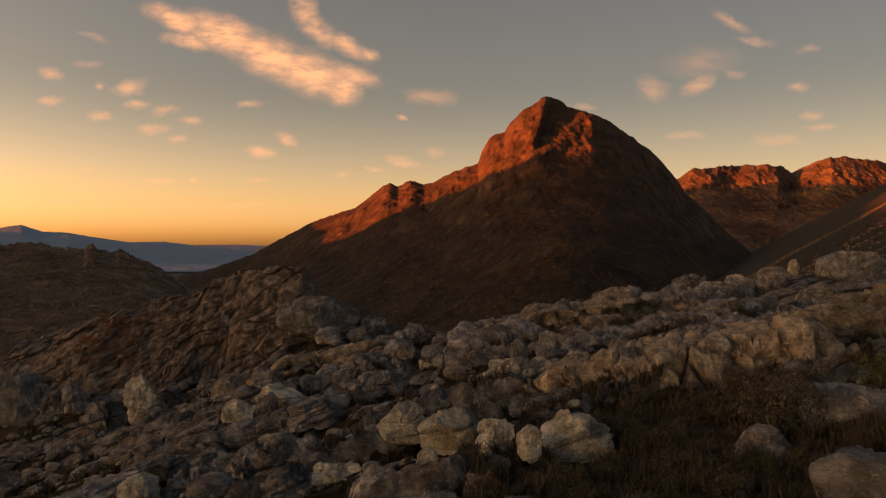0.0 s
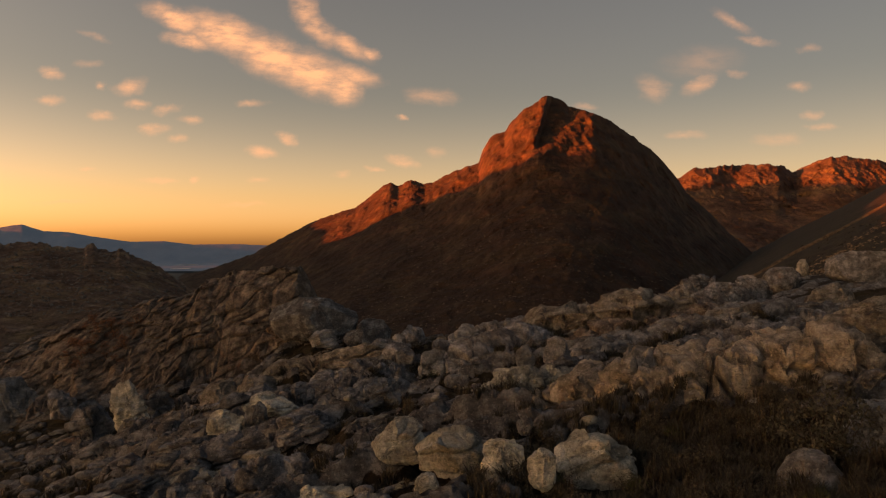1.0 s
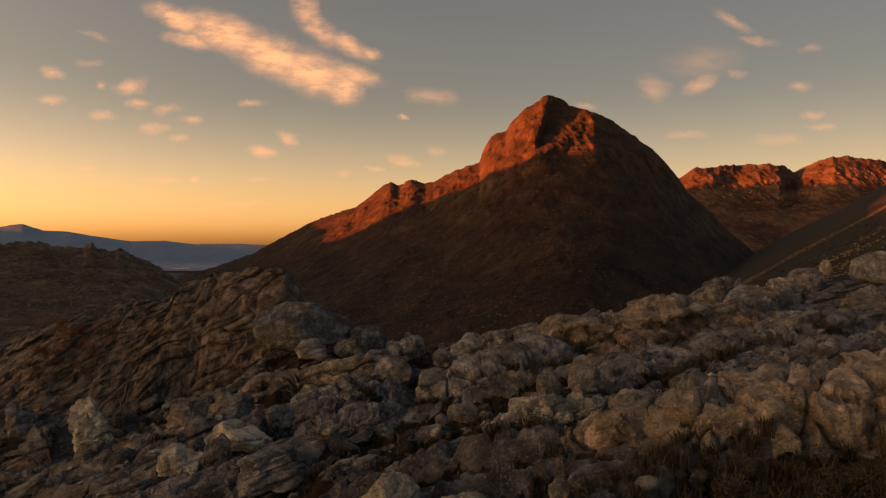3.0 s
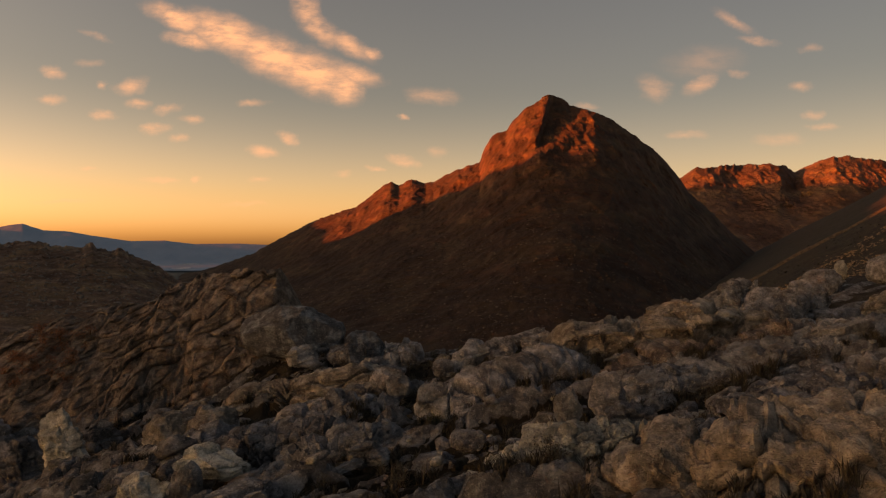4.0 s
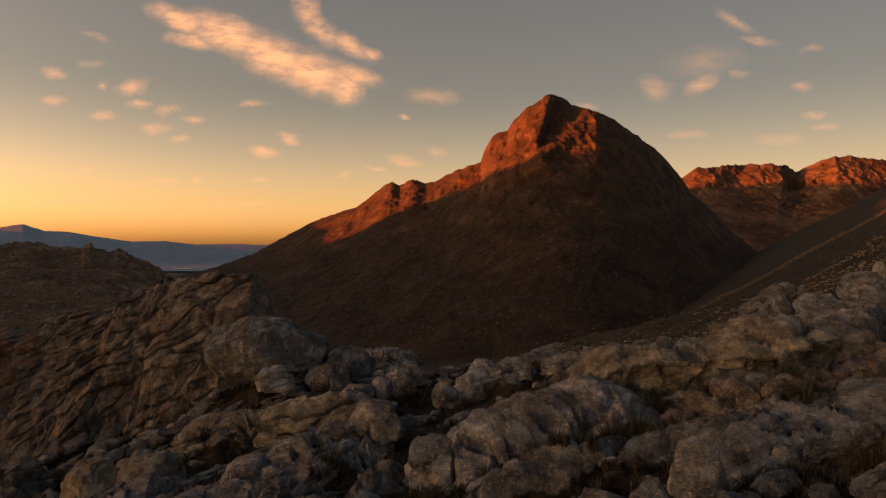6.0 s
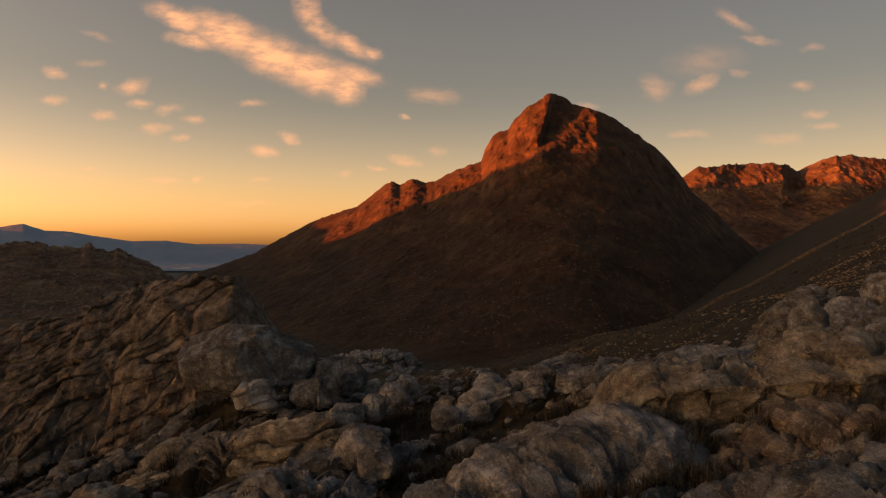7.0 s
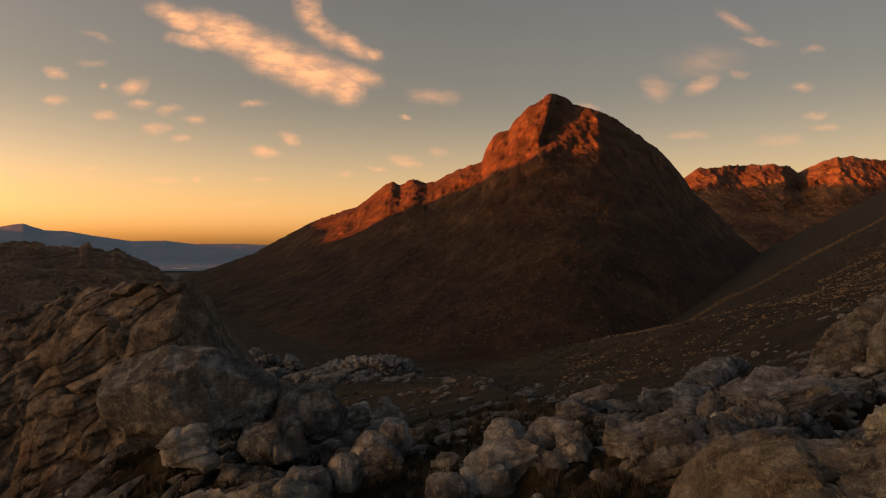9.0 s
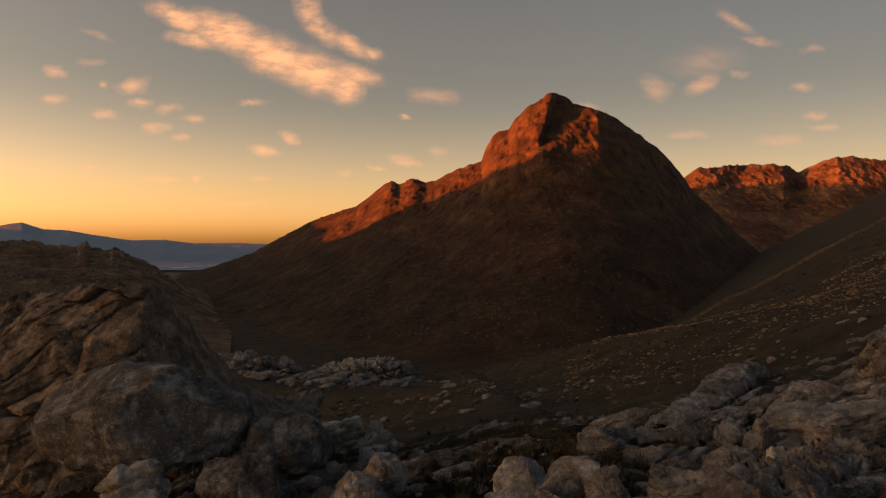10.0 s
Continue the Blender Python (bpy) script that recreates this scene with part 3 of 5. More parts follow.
def massif(name, crest, cols, dist, foot, back, shape, mat, rows=230, rough=1.0, seed=50, foot_z=-100.0, cliff=0.6, knob=1.6, fine=2.0, carve=None, gully=3.5):
    """A mountain body: a crest line, a front slope down to its foot and a back slope."""
    px = np.linspace(crest[0][0], crest[-1][0], cols)
    cz = profile(crest, px)
    u = (px - 784) / F
    v = np.concatenate([np.linspace(0, 1, rows), np.linspace(1, 2, rows // 4)[1:]])
    U, V = np.meshgrid(u, v)
    D = np.interp(px, [p[0] for p in dist], [p[1] for p in dist])[None]
    wide = np.hanning(2 * (cols // 5) + 1)
    DB = np.convolve(np.pad(D[0], cols // 5, mode="edge"), wide / wide.sum(), "valid")[None]
    FT = np.interp(px, [p[0] for p in foot], [p[1] for p in foot])[None]
    top = 4 + (441 - cz)[None] / F * D
    t = np.clip(V, 0, 1)
    FT = np.convolve(np.pad(FT[0], cols // 8, mode="edge"), np.hanning(2 * (cols // 8) + 1) / np.hanning(2 * (cols // 8) + 1).sum(), "valid")[None]
    sway = 14 * fbm(px[None] / 34 + 0 * V, V * 11, octaves=3, seed=seed + 60) * step(0.0, 0.06, np.abs(1 - V))
    DJ = np.interp(px[None] + sway, [p[0] for p in dist], [p[1] for p in dist])
    D2 = DB + (DJ - DB) * step(0.45, 0.85, t)
    depth = np.where(V <= 1, FT + (D2 - FT) * t, D2 + (V - 1) * back)
    s = shape(t, px[None])
    kern = np.hanning(2 * (cols // 7) + 1)
    pad = np.pad(top[0], cols // 7, mode="edge")
    broad = np.convolve(pad, kern / kern.sum(), "valid")[None]
    rise = foot_z + (broad - foot_z) * s + (top - broad) * np.clip((t - cliff) / (1 - cliff), 0, 1) ** 1.3
    z = np.where(V <= 1, rise, top + (foot_z - top) * np.clip(V - 1, 0, 1) ** 1.1)
    X = U * depth
    scale = D.mean() / 1500.0
    damp = np.clip(np.minimum(np.abs(1 - V) * 14, 1), 0.10, 1) * np.clip(V * 6, 0, 1)
    high = step(0.55, 0.85, t)
    cell = lambda a_: (X / (a_ * scale), z / (a_ * 1.15 * scale), depth / (a_ * 1.15 * scale))
    n = ridged(*cell(110), octaves=3, seed=seed)
    g = fbm(*cell(34), octaves=3, seed=seed + 9)
    crag = ridged(X / (26 * scale), z / (95 * scale), depth / (200 * scale), octaves=3, seed=seed + 21, gain=0.55)
    lean_gully = fbm((X - 1.3 * z) / (48 * scale), z / (150 * scale), depth / (200 * scale), octaves=4, seed=seed + 33, gain=0.55) * (1 - 0.6 * high)
    depth2 = depth - rough * scale * damp * ((5 + 4 * high) * n + (3 + 1.5 * high) * g + 4 * high * crag + gully * lean_gully + fine * ridged(*cell(13), octaves=3, seed=seed + 41))
    if carve:
        cut = 1 + carve(px[None], 441 - (z - 4) / depth * F) / depth
        depth2, z = depth2 * cut, 4 + (z - 4) * cut
    X = U * depth2
    z = z + rough * scale * damp * 2.0 * fbm(X / (20 * scale), depth2 / (20 * scale), octaves=4, seed=seed + 3)
    z = z + rough * scale * knob * fbm(U * D / (13 * scale), V * 9, octaves=4, seed=seed + 4, gain=0.6) * np.exp(-((V - 1) / 0.05) ** 2)
    return grid_mesh(name, X, depth2, z, mat)


def cleft(p, q):
    """The deep cleft between the summit's two buttresses."""
    left, right_ = 968 - (q - 175) * 0.30, 1008 - (q - 188) * 0.75
    return 48 * step(0, 9, p - left) * (1 - step(-4, 34, p - right_)) * (1 - step(250, 275, q))


peak = [(300, 500), (380, 474), (450, 449), (480, 432), (550, 395), (578, 384), (629, 368), (655, 348), (678, 329), (689, 324), (704, 330), (727, 319), (751, 328), (766, 323),
        (800, 306), (846, 288), (851, 272), (863, 250), (872, 241), (893, 233), (905, 216), (925, 197), (945, 183), (956, 176), (964, 173), (972, 172), (981, 174), (990, 177), (998, 182), (1004, 189), (1029, 195),
        (1040, 198), (1055, 204), (1083, 218), (1119, 243), (1150, 266), (1175, 290), (1195, 315), (1214, 343), (1255, 378), (1294, 418), (1345, 460), (1420, 520), (1500, 570)]
mount = massif("mountain", peak, 760, [(300, 2150), (480, 2000), (640, 1850), (760, 1690), (840, 1580), (870, 1520), (930, 1465), (955, 1458), (970, 1472), (984, 1480), (1000, 1470), (1020, 1460), (1050, 1440), (1062, 1446), (1085, 1478), (1130, 1530), (1200, 1610), (1500, 1680)],
               [(300, 900), (480, 660), (640, 570), (760, 530), (850, 510), (950, 500), (1100, 520), (1500, 700)], 900,
               lambda t, p: 0.55 * t + 0.45 * t ** 2.0, M_MOUNT, rows=330, carve=cleft, fine=2.4, gully=10.0, foot_z=-114.0)
tagged(mount, "steep brown rocky peak with sunlit red cliffs", "mountain", kind="structure")

right = [(1130, 345), (1170, 335), (1200, 316), (1222, 301), (1258, 297), (1298, 294), (1328, 293), (1359, 292), (1384, 296), (1402, 306), (1424, 295), (1447, 286), (1472, 279),
         (1500, 279), (1523, 282), (1568, 288), (1640, 295), (1760, 330)]
far_mount = massif("mountain", right, 420, [(1130, 3900), (1250, 3820), (1310, 3950), (1370, 3840), (1405, 4020), (1470, 3820), (1760, 3900)], [(1130, 2600), (1760, 2600)], 700,
                   lambda t, p: 0.5 * t + 0.5 * t ** 2.2, M_FAR, rows=230, seed=80, rough=0.85, fine=5.0, knob=3.0, gully=0.0)
tagged(far_mount, "distant rugged red sandstone massif", "mountain", kind="structure")

hills = [(-260, 400), (-120, 415), (-40, 430), (8, 435), (38, 430), (84, 431), (92, 437), (148, 441), (154, 434), (166, 434), (174, 441), (205, 446), (211, 441), (220, 444), (230, 453), (275, 469), (290, 480), (303, 488), (340, 515), (420, 560)]
left_hill = massif("hill", hills, 360, [(-260, 1080), (420, 1180)], [(-260, 300), (420, 620)], 400,
                   lambda t, p: 0.6 * t + 0.4 * t ** 1.6, M_HILL, rows=170, seed=110, rough=1.0, knob=3.2, fine=5.0)
tagged(left_hill, "dark rocky hill strewn with boulders", "hill", kind="structure")

rng = [(-300, 405), (-60, 412), (0, 404), (20, 400), (38, 398), (55, 404), (75, 410), (120, 412), (165, 420), (230, 429), (290, 428), (340, 434), (420, 433), (480, 436), (600, 437)]
# Its low front apron carries the same haze glow over the plain.
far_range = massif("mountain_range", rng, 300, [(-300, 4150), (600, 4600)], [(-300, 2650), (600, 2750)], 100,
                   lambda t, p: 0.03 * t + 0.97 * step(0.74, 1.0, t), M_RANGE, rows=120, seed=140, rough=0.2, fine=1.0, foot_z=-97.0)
tagged(far_range, "mountain range beyond the valley, blue haze painted in as glow", "mountains", kind="structure")


# unseen ridges to the west, skylines shaped so their shadow covers the valley
def ridge(x0, skyline, half, seed):
    n = 170
    ys, zs = [p[0] for p in skyline], [p[1] for p in skyline]
    y = np.linspace(ys[0], ys[-1], n)
    top = np.interp(y, ys, zs)
    v = np.linspace(-1, 1, 27)
    Z = np.outer(1 - np.abs(v) ** 1.1, top + 100) - 100
    X = np.repeat(x0 + v[:, None] * half, n, 1)
    Y = np.repeat(y[None], 27, 0)
    ob = grid_mesh("ridge", X, Y, Z + 4 * fbm(X / 60, Y / 60, octaves=4, seed=seed), M_HILL)
    return tagged(ob, "dark rocky ridge out of view west of the valley, casts shadow", "ridge", kind="structure")


ridge(-1600, [(-1800, 125), (-700, 132), (-400, 150), (-100, 200), (0, 220), (100, 275), (300, 342), (480, 352), (560, 330), (580, 307), (803, 272), (925, 217), (970, 150), (1040, 112), (1150, 135), (1222, 152), (1300, 150), (1450, 165), (1650, 200), (1740, 120)], 260, 160)
ridge(-2600, [(1150, 350), (1400, 720), (1650, 755), (1900, 750), (2022, 748), (2110, 694), (2204, 668), (2300, 660), (2400, 676), (2480, 630), (2560, 560)], 500, 170)
# added out of view to keep the far plain and range in shade
ridge(-3750, [(2500, 60), (3000, 150), (3600, 170), (4700, 190)], 380, 180)


# ---- rocks ----
def cube_sphere(n):
    """Points on a unit sphere from a cube's six n x n faces, and the quads, welded."""
    t = np.tan(np.linspace(-1, 1, n + 1) * math.pi / 4)
    index, pts, quads = {}, [], []
    for ax in range(3):
        for sg in (-1, 1):
            ids = np.empty((n + 1, n + 1), int)
            for i in range(n + 1):
                for j in range(n + 1):
                    v = [0, 0, 0]
                    v[ax], v[(ax + 1) % 3], v[(ax + 2) % 3] = sg, t[i] * sg, t[j]
                    key = tuple(round(c, 5) for c in v)
                    if key not in index:
                        index[key] = len(pts)
                        pts.append(v)
                    ids[i, j] = index[key]
            q = np.stack([ids[:-1, :-1], ids[1:, :-1], ids[1:, 1:], ids[:-1, 1:]], -1).reshape(-1, 4)
            quads.append(q)
    p = np.array(pts, float)
    return p / np.linalg.norm(p, axis=1)[:, None], np.concatenate(quads)


SPHERES = {}


def rock_points(seed, size, n, kind, dip=0.22):
    """A weathered block about size = (width, depth, height) across. kind: block, round or slab."""
    if n not in SPHERES:
        SPHERES[n] = cube_sphere(n)
    p, quads = SPHERES[n]
    rnd = np.random.RandomState(seed)
    k = {"block": 5.0, "round": 2.7, "dome": 2.35, "slab": 4.5, "lump": 3.2}[kind]
    q = p / (np.abs(p) ** k).sum(1)[:, None] ** (1 / k)
    big = max(size)
    half = np.array(size) / 2.0
    # flat breaks
    for i in range({"block": 22, "round": 15, "dome": 12, "slab": 20, "lump": 22}[kind]):
        nrm = rnd.normal(size=3) * (1, 1, 0.8 if kind != "slab" else 0.45)
        nrm /= np.linalg.norm(nrm)
        if nrm[2] < -0.3:
            nrm[2] *= -1
        off = rnd.uniform(0.66, 1.10) if kind not in ("round", "dome") else rnd.uniform(0.80, 1.02)
        over = np.clip(q @ nrm - off, 0, None)
        q = q - over[:, None] * nrm
    w = q * half
    off = rnd.uniform(-50, 50, 3)
    f1 = 1.6 / big
    lump = np.stack([fbm(w[:, 0] * f1 + off[0] + 9 * a_, w[:, 1] * f1 + off[1], w[:, 2] * f1 + off[2], 3, seed % 97 + a_) for a_ in range(3)], 1)
    w = w + lump * 0.035 * min(size) * (1.0 if kind != "round" else 0.8)
    nrm = p
    # bedding planes and joints part it into courses of blocks, some broken back
    wob = 0.22 * lump
    bed = w[:, 2] - dip * w[:, 0] + 0.12 * w[:, 1]
    course = {"block": 0.34, "round": 0.8, "dome": 0.8, "slab": 0.17, "lump": 0.5}[kind] * min(max(size[2], 0.5), 2.6)
    gap = {"block": 0.38, "round": 0.9, "dome": 0.9, "slab": 0.55, "lump": 0.55}[kind] * min(big, 2.6)
    a1 = rnd.uniform(-0.5, 0.5)
    j1, j2 = np.array([math.cos(a1), math.sin(a1), 0.25]), np.array([-math.sin(a1), math.cos(a1), 0.15])
    cb, cu, cv = bed / course + wob[:, 0] + off[0], (w @ j1) / gap + wob[:, 1] + off[1], (w @ j2) / gap + wob[:, 2] + off[2]
    cu = cu + 0.5 * (np.floor(cb) % 2)
    back = hash3(np.floor(cb).astype(np.int64), np.floor(cu).astype(np.int64), np.floor(cv).astype(np.int64), seed % 61)
    amp = {"block": 0.095, "round": 0.03, "dome": 0.035, "slab": 0.075, "lump": 0.075}[kind] * min(big, 2.8)
    dent = amp * back ** 1.5
    edge = lambda v, width: np.exp(-(np.minimum(v % 1, 1 - v % 1) / width) ** 2)
    dent += amp * 0.6 * np.maximum(edge(cb, 0.09), 0.8 * np.maximum(edge(cu, 0.05), edge(cv, 0.05)))
    f2 = 5.0 / min(big, 2.5)
    dent += (0.016 if kind != "round" else 0.024) * min(big, 3.5) * (fbm(w[:, 0] * f2 + off[2], w[:, 1] * f2, w[:, 2] * f2, 4, seed % 83) + 0.8 * ridged(w[:, 0] * f2 * 1.9, w[:, 1] * f2 * 1.9 + off[0], w[:, 2] * f2 * 0.8, 3, seed % 71))
    w = w - nrm * dent[:, None]
    return w, quads


def raw_mesh(name, co, quads, mats):
    me = bpy.data.meshes.new(name)
    k = quads.shape[1]
    me.vertices.add(len(co))
    me.vertices.foreach_set("co", np.ascontiguousarray(co, dtype=np.float32).ravel())
    me.loops.add(quads.size)
    me.loops.foreach_set("vertex_index", np.ascontiguousarray(quads, dtype=np.int32).ravel())
    me.polygons.add(len(quads))
    me.polygons.foreach_set("loop_start", np.arange(0, quads.size, k, dtype=np.int32))
    me.update(calc_edges=True)
    for m in mats:
        me.materials.append(m)
    return me


ROCK_SEED = [100]
LEDGE_FEET = []     # places at the foot of the ledges, where heath gathers
SOLID = []          # footprints of the large rocks: x, y, radius


def boulder(x, y, z, w, d, h, kind, mat, label, name="boulder", yaw=0, lean=0, group="", n=21, pitch=0):
    """A large rock: x, y its middle, z its foot, w, d, h its size in metres."""
    ROCK_SEED[0] += 7
    co, quads = rock_points(ROCK_SEED[0], (w, d, h), n, kind)
    me = raw_mesh(name, co, quads, [mat])
    me.polygons.foreach_set("use_smooth", np.ones(len(quads), dtype=bool))
    me.set_sharp_from_angle(angle=radians(24))
    ob = new(name, me)
    ob.matrix_world = pose(x, y, z + h * 0.5, pitch, lean, yaw)
    SOLID.append((x, y, 0.5 * max(w, d)))
    return tagged(ob, label, "rock", group)


def ledge(line, front, back, mat, label, seed, block=1.1, course=0.7, amp=0.30, foot=0.5, over=0.0, bevel=0.6, step_=0.075):
    """An outcrop along a line of points x, y, top: a jointed face to the south, a rounded brow and a sloping back.
    block, course: width and height of its blocks; amp: how far they stand out; over: how far the brow overhangs."""
    pts = np.array(line, float)
    run = np.concatenate([[0], np.cumsum(np.hypot(np.diff(pts[:, 0]), np.diff(pts[:, 1])))])
    n = max(12, int(run[-1] / step_))
    u = np.linspace(0, run[-1], n)
    k = np.hanning(2 * max(2, n // 14) + 1)
    soft = lambda v: np.convolve(np.pad(v, len(k) // 2, mode="reflect", reflect_type="odd"), k / k.sum(), "valid")
    x, y, top = (soft(np.interp(u, run, pts[:, c])) for c in range(3))
    tx, ty = np.gradient(x), np.gradient(y)
    ln = np.hypot(tx, ty)
    nx, ny = -ty / ln, tx / ln
    end = np.minimum(u, run[-1] - u)
    taper = np.clip(end / min(1.6, 0.3 * run[-1]), 0.0, 1) ** 0.5
    base = ground_height(x - nx * front, y - ny * front)[0] - foot
    rear = ground_height(x + nx * back, y + ny * back)[0] - foot
    top = base + np.maximum(top - base, 0.6) * (0.35 + 0.65 * taper) + 0.16 * fbm(u * 0.8, u * 0, octaves=3, seed=seed)
    m = int((front + back + 2.2 * float(np.mean(top - base))) / step_)
    th = np.linspace(0, math.pi, m)
    U, T = np.meshgrid(u, th)
    cs, sn = np.cos(T), np.sin(T)
    off = np.where(cs > 0, -front * np.abs(cs) ** bevel, back * np.abs(cs) ** 0.9)
    up = np.where(cs > 0, np.abs(sn) ** bevel, np.abs(sn) ** 1.1)
    low = np.where(cs > 0, base, rear)
    off = off * (0.55 + 0.45 * taper) - over * np.exp(-((T - 1.0) / 0.35) ** 2) * (1 - 0.6 * vnoise(U * 0.5, U * 0, seed=seed + 8))
    X, Y, Z = x + nx * off, y + ny * off, low + (top - low) * up
    arc = np.cumsum(np.hypot(np.diff(off, axis=0, prepend=off[:1]), np.diff(Z, axis=0, prepend=Z[:1])), axis=0)
    wx = U + 0.20 * fbm(U * 0.6, arc * 0.6, octaves=2, seed=seed + 1) + 0.18 * arc
    wy = arc + 0.18 * fbm(U * 0.6, arc * 0.6, octaves=2, seed=seed + 2) - 0.12 * U
    face, gap1 = slabs(wx / block, wy / course, seed + 3, 5.0, -0.5)
    chip, gap2 = slabs(wx / (0.42 * block), wy / (0.45 * course), seed + 4, 4.5, -0.5)
    push = amp * (1.15 * face + 0.30 * chip - 0.70 * np.exp(-(gap1 / 0.085) ** 2) - 0.10 * np.exp(-(gap2 / 0.15) ** 2))
    push = push + 0.13 * amp * fbm(U * 2.0, arc * 2.0, octaves=4, seed=seed + 5) + 0.7 * amp * fbm(U * 0.4, arc * 0.4, octaves=2, seed=seed + 6)
    strata = (Z - 0.18 * U + 0.25 * fbm(U * 0.5, arc * 0.5, octaves=2, seed=seed + 7)) / (0.38 * course)
    push = push - 0.16 * amp * np.exp(-((strata % 1 - 0.5) / 0.16) ** 2) * np.clip(vnoise(U * 0.6, np.floor(strata) * 3.7, seed=seed + 9) + 0.5, 0, 1)
    P = np.stack([X, Y, Z], -1)
    nv = np.cross(np.gradient(P, axis=1), np.gradient(P, axis=0))
    nv /= np.linalg.norm(nv, axis=2)[..., None] + 1e-9
    side = np.sign((nv * np.stack([-nx * 1.0, -ny * 1.0, nx * 0 + 0.8], -1)[None]).sum(2).mean())
    P = P + nv * side * (push - 0.4 * amp)[..., None]
    ob = new("rock_outcrop")
    ob.matrix_world = pose(float(x[n // 2]), float(y[n // 2]), float(base[n // 2]))
    P = P - np.array(ob.matrix_world.translation)
    count = max(2, round(run[-1] / 2.4))
    cuts = np.linspace(0, n - 1, count + 1).astype(int)
    for c0, c1 in zip(cuts[:-1], cuts[1:]):
        bit = grid_mesh("block", P[:, c0:c1 + 1, 0], P[:, c0:c1 + 1, 1], P[:, c0:c1 + 1, 2], mat)
        bit.data.set_sharp_from_angle(angle=radians(27))
        bit.parent = ob
    for c in range(4, n, max(1, int(0.45 / step_))):
        LEDGE_FEET.append((x[c] - nx[c] * (front + 0.35), y[c] - ny[c] * (front + 0.35)))
    for c in range(0, n, max(1, int(1.5 / step_))):
        SOLID.append((x[c], y[c], 0.5 * (front + 0.6 * back) + 0.3))
    return tagged(ob, label, "rock outcrop")


def west_outcrop():
    """The great brown outcrop: tilted beds that rise to the east, a broken cliff edge and a rounded back."""
    crest = [(-40, -5.0), (-35.2, -2.9), (-31.2, -1.9), (-28.8, -1.4), (-27.4, -0.5), (-23.9, -0.3), (-22.6, 0.5), (-21.6, 0.9), (-19.3, 1.8), (-17.3, 2.0), (-15.0, 2.5),
             (-12.8, 2.3), (-12.0, 0.8), (-10.8, -1.8), (-9.4, -4.0), (-7.5, -6.0)]
    x = np.linspace(-40, -7.5, 400)
    top = np.interp(x, [c[0] for c in crest], [c[1] for c in crest]) + 0.25 * fbm(x * 0.9, x * 0, octaves=4, seed=201)
    v = np.concatenate([np.linspace(0, 1, 150), np.linspace(1, 2, 34)[1:]])
    X, V = np.meshgrid(x, v)
    line = 57.0 + 1.0 * vnoise(x * 0.3, x * 0, seed=202) + np.interp(x, [-40, -28, -22.4, -21.2, -8], [2.5, 1.6, 2.6, -0.6, 0.5])
    foot = 48.8 + np.interp(x, [-40, -30, -21, -19, -10], [1.5, 0.5, 2.0, 2.6, 3.0])
    low = ground_height(x, foot)[0] - 1.0
    s = np.clip(V, 0, 1)
    Y = np.where(V <= 1, foot + (line - foot) * s, line + (V - 1) * 9)
    Z = np.where(V <= 1, low + (top - low) * (0.35 * s + 0.65 * np.sin(s * 1.57)), top - (top - low) * (V - 1) ** 1.5)
    bend = 0.5 * fbm(X * 0.25, Y * 0.25, Z * 0.25, 3, 203)
    bed = (Z * 0.86 - X * 0.40 + 0.2 * Y) / 0.46 + 1.8 * bend
    course = hash3(np.floor(bed).astype(np.int64), np.floor(X * 0.8 + 1.5 * bend + 0.37 * np.floor(bed)).astype(np.int64), np.floor(bed * 0).astype(np.int64), 7)
    part_ = bed % 1
    ledge = 0.55 * course + 0.28 * (1 - np.clip(part_ * 4, 0, 1)) - 0.30 * np.exp(-(np.minimum(part_, 1 - part_) / 0.10) ** 2)
    joint = ridged(X * 0.55, Y * 0.3, Z * 0.12, 3, 204)
    strength = np.interp(X, [-40, -22, -18, -6], [1.0, 1.0, 0.85, 0.8]) * np.clip((1.35 - V) * 4, 0, 1) * np.clip(V * 8, 0, 1)
    b1, b2, bid = worley(X * 0.30 + 1.1 * bend, (Z - 0.42 * X) * 0.62 + 1.3 * bend, seed=209)
    block = (1 - (1 - np.clip((b2 - b1) * 3.0, 0, 1)) ** 2.2) * (0.2 + 0.8 * bid)
    push = strength * ((0.22 + 0.2 * bid) * ledge + 0.50 * block - 0.10 * np.exp(-((b2 - b1) / 0.06) ** 2) + np.interp(X, [-25, -23.5, -19.5, -17], [0.10, 0.55, 0.45, 0.08]) * np.clip(joint - 0.2, 0, 2) + 0.07 * ridged(X * 1.3, Y * 1.3, Z * 0.6, 3, 208)) + 0.5 * fbm(X * 0.35, Y * 0.35, Z * 0.35, 4, 205)
    Y = Y - push
    Z = Z + strength * 0.16 * (ledge - 0.3) + 0.10 * fbm(X * 2.1, Y * 2.1, Z * 2.1, 3, 206)
    ob = new("rock_outcrop")
    for name, i0, i1 in (("lower_ledge", 0, 118), ("cliff", 117, 250), ("rounded_back", 249, 400)):
        bit = grid_mesh(name, X[:, i0:i1], Y[:, i0:i1], Z[:, i0:i1], M_BROWN)
        bit.data.set_sharp_from_angle(angle=radians(27))
        bit.parent = ob
    for cx in (-32, -26, -20, -14):
        SOLID.append((cx, 54.5, 4.0))
    on = (X > -32.5) & (X < -27.0) & (Z > -6.0) & (Z < -2.2) & (V < 0.95)
    SLOPE_SPOTS.extend(np.stack([X[on], Y[on], Z[on]], 1)[::37].tolist())
    tagged(ob, "great brown outcrop of tilted layered sandstone with rusty streaks", "rock outcrop")


SLOPE_SPOTS = []
west_outcrop()


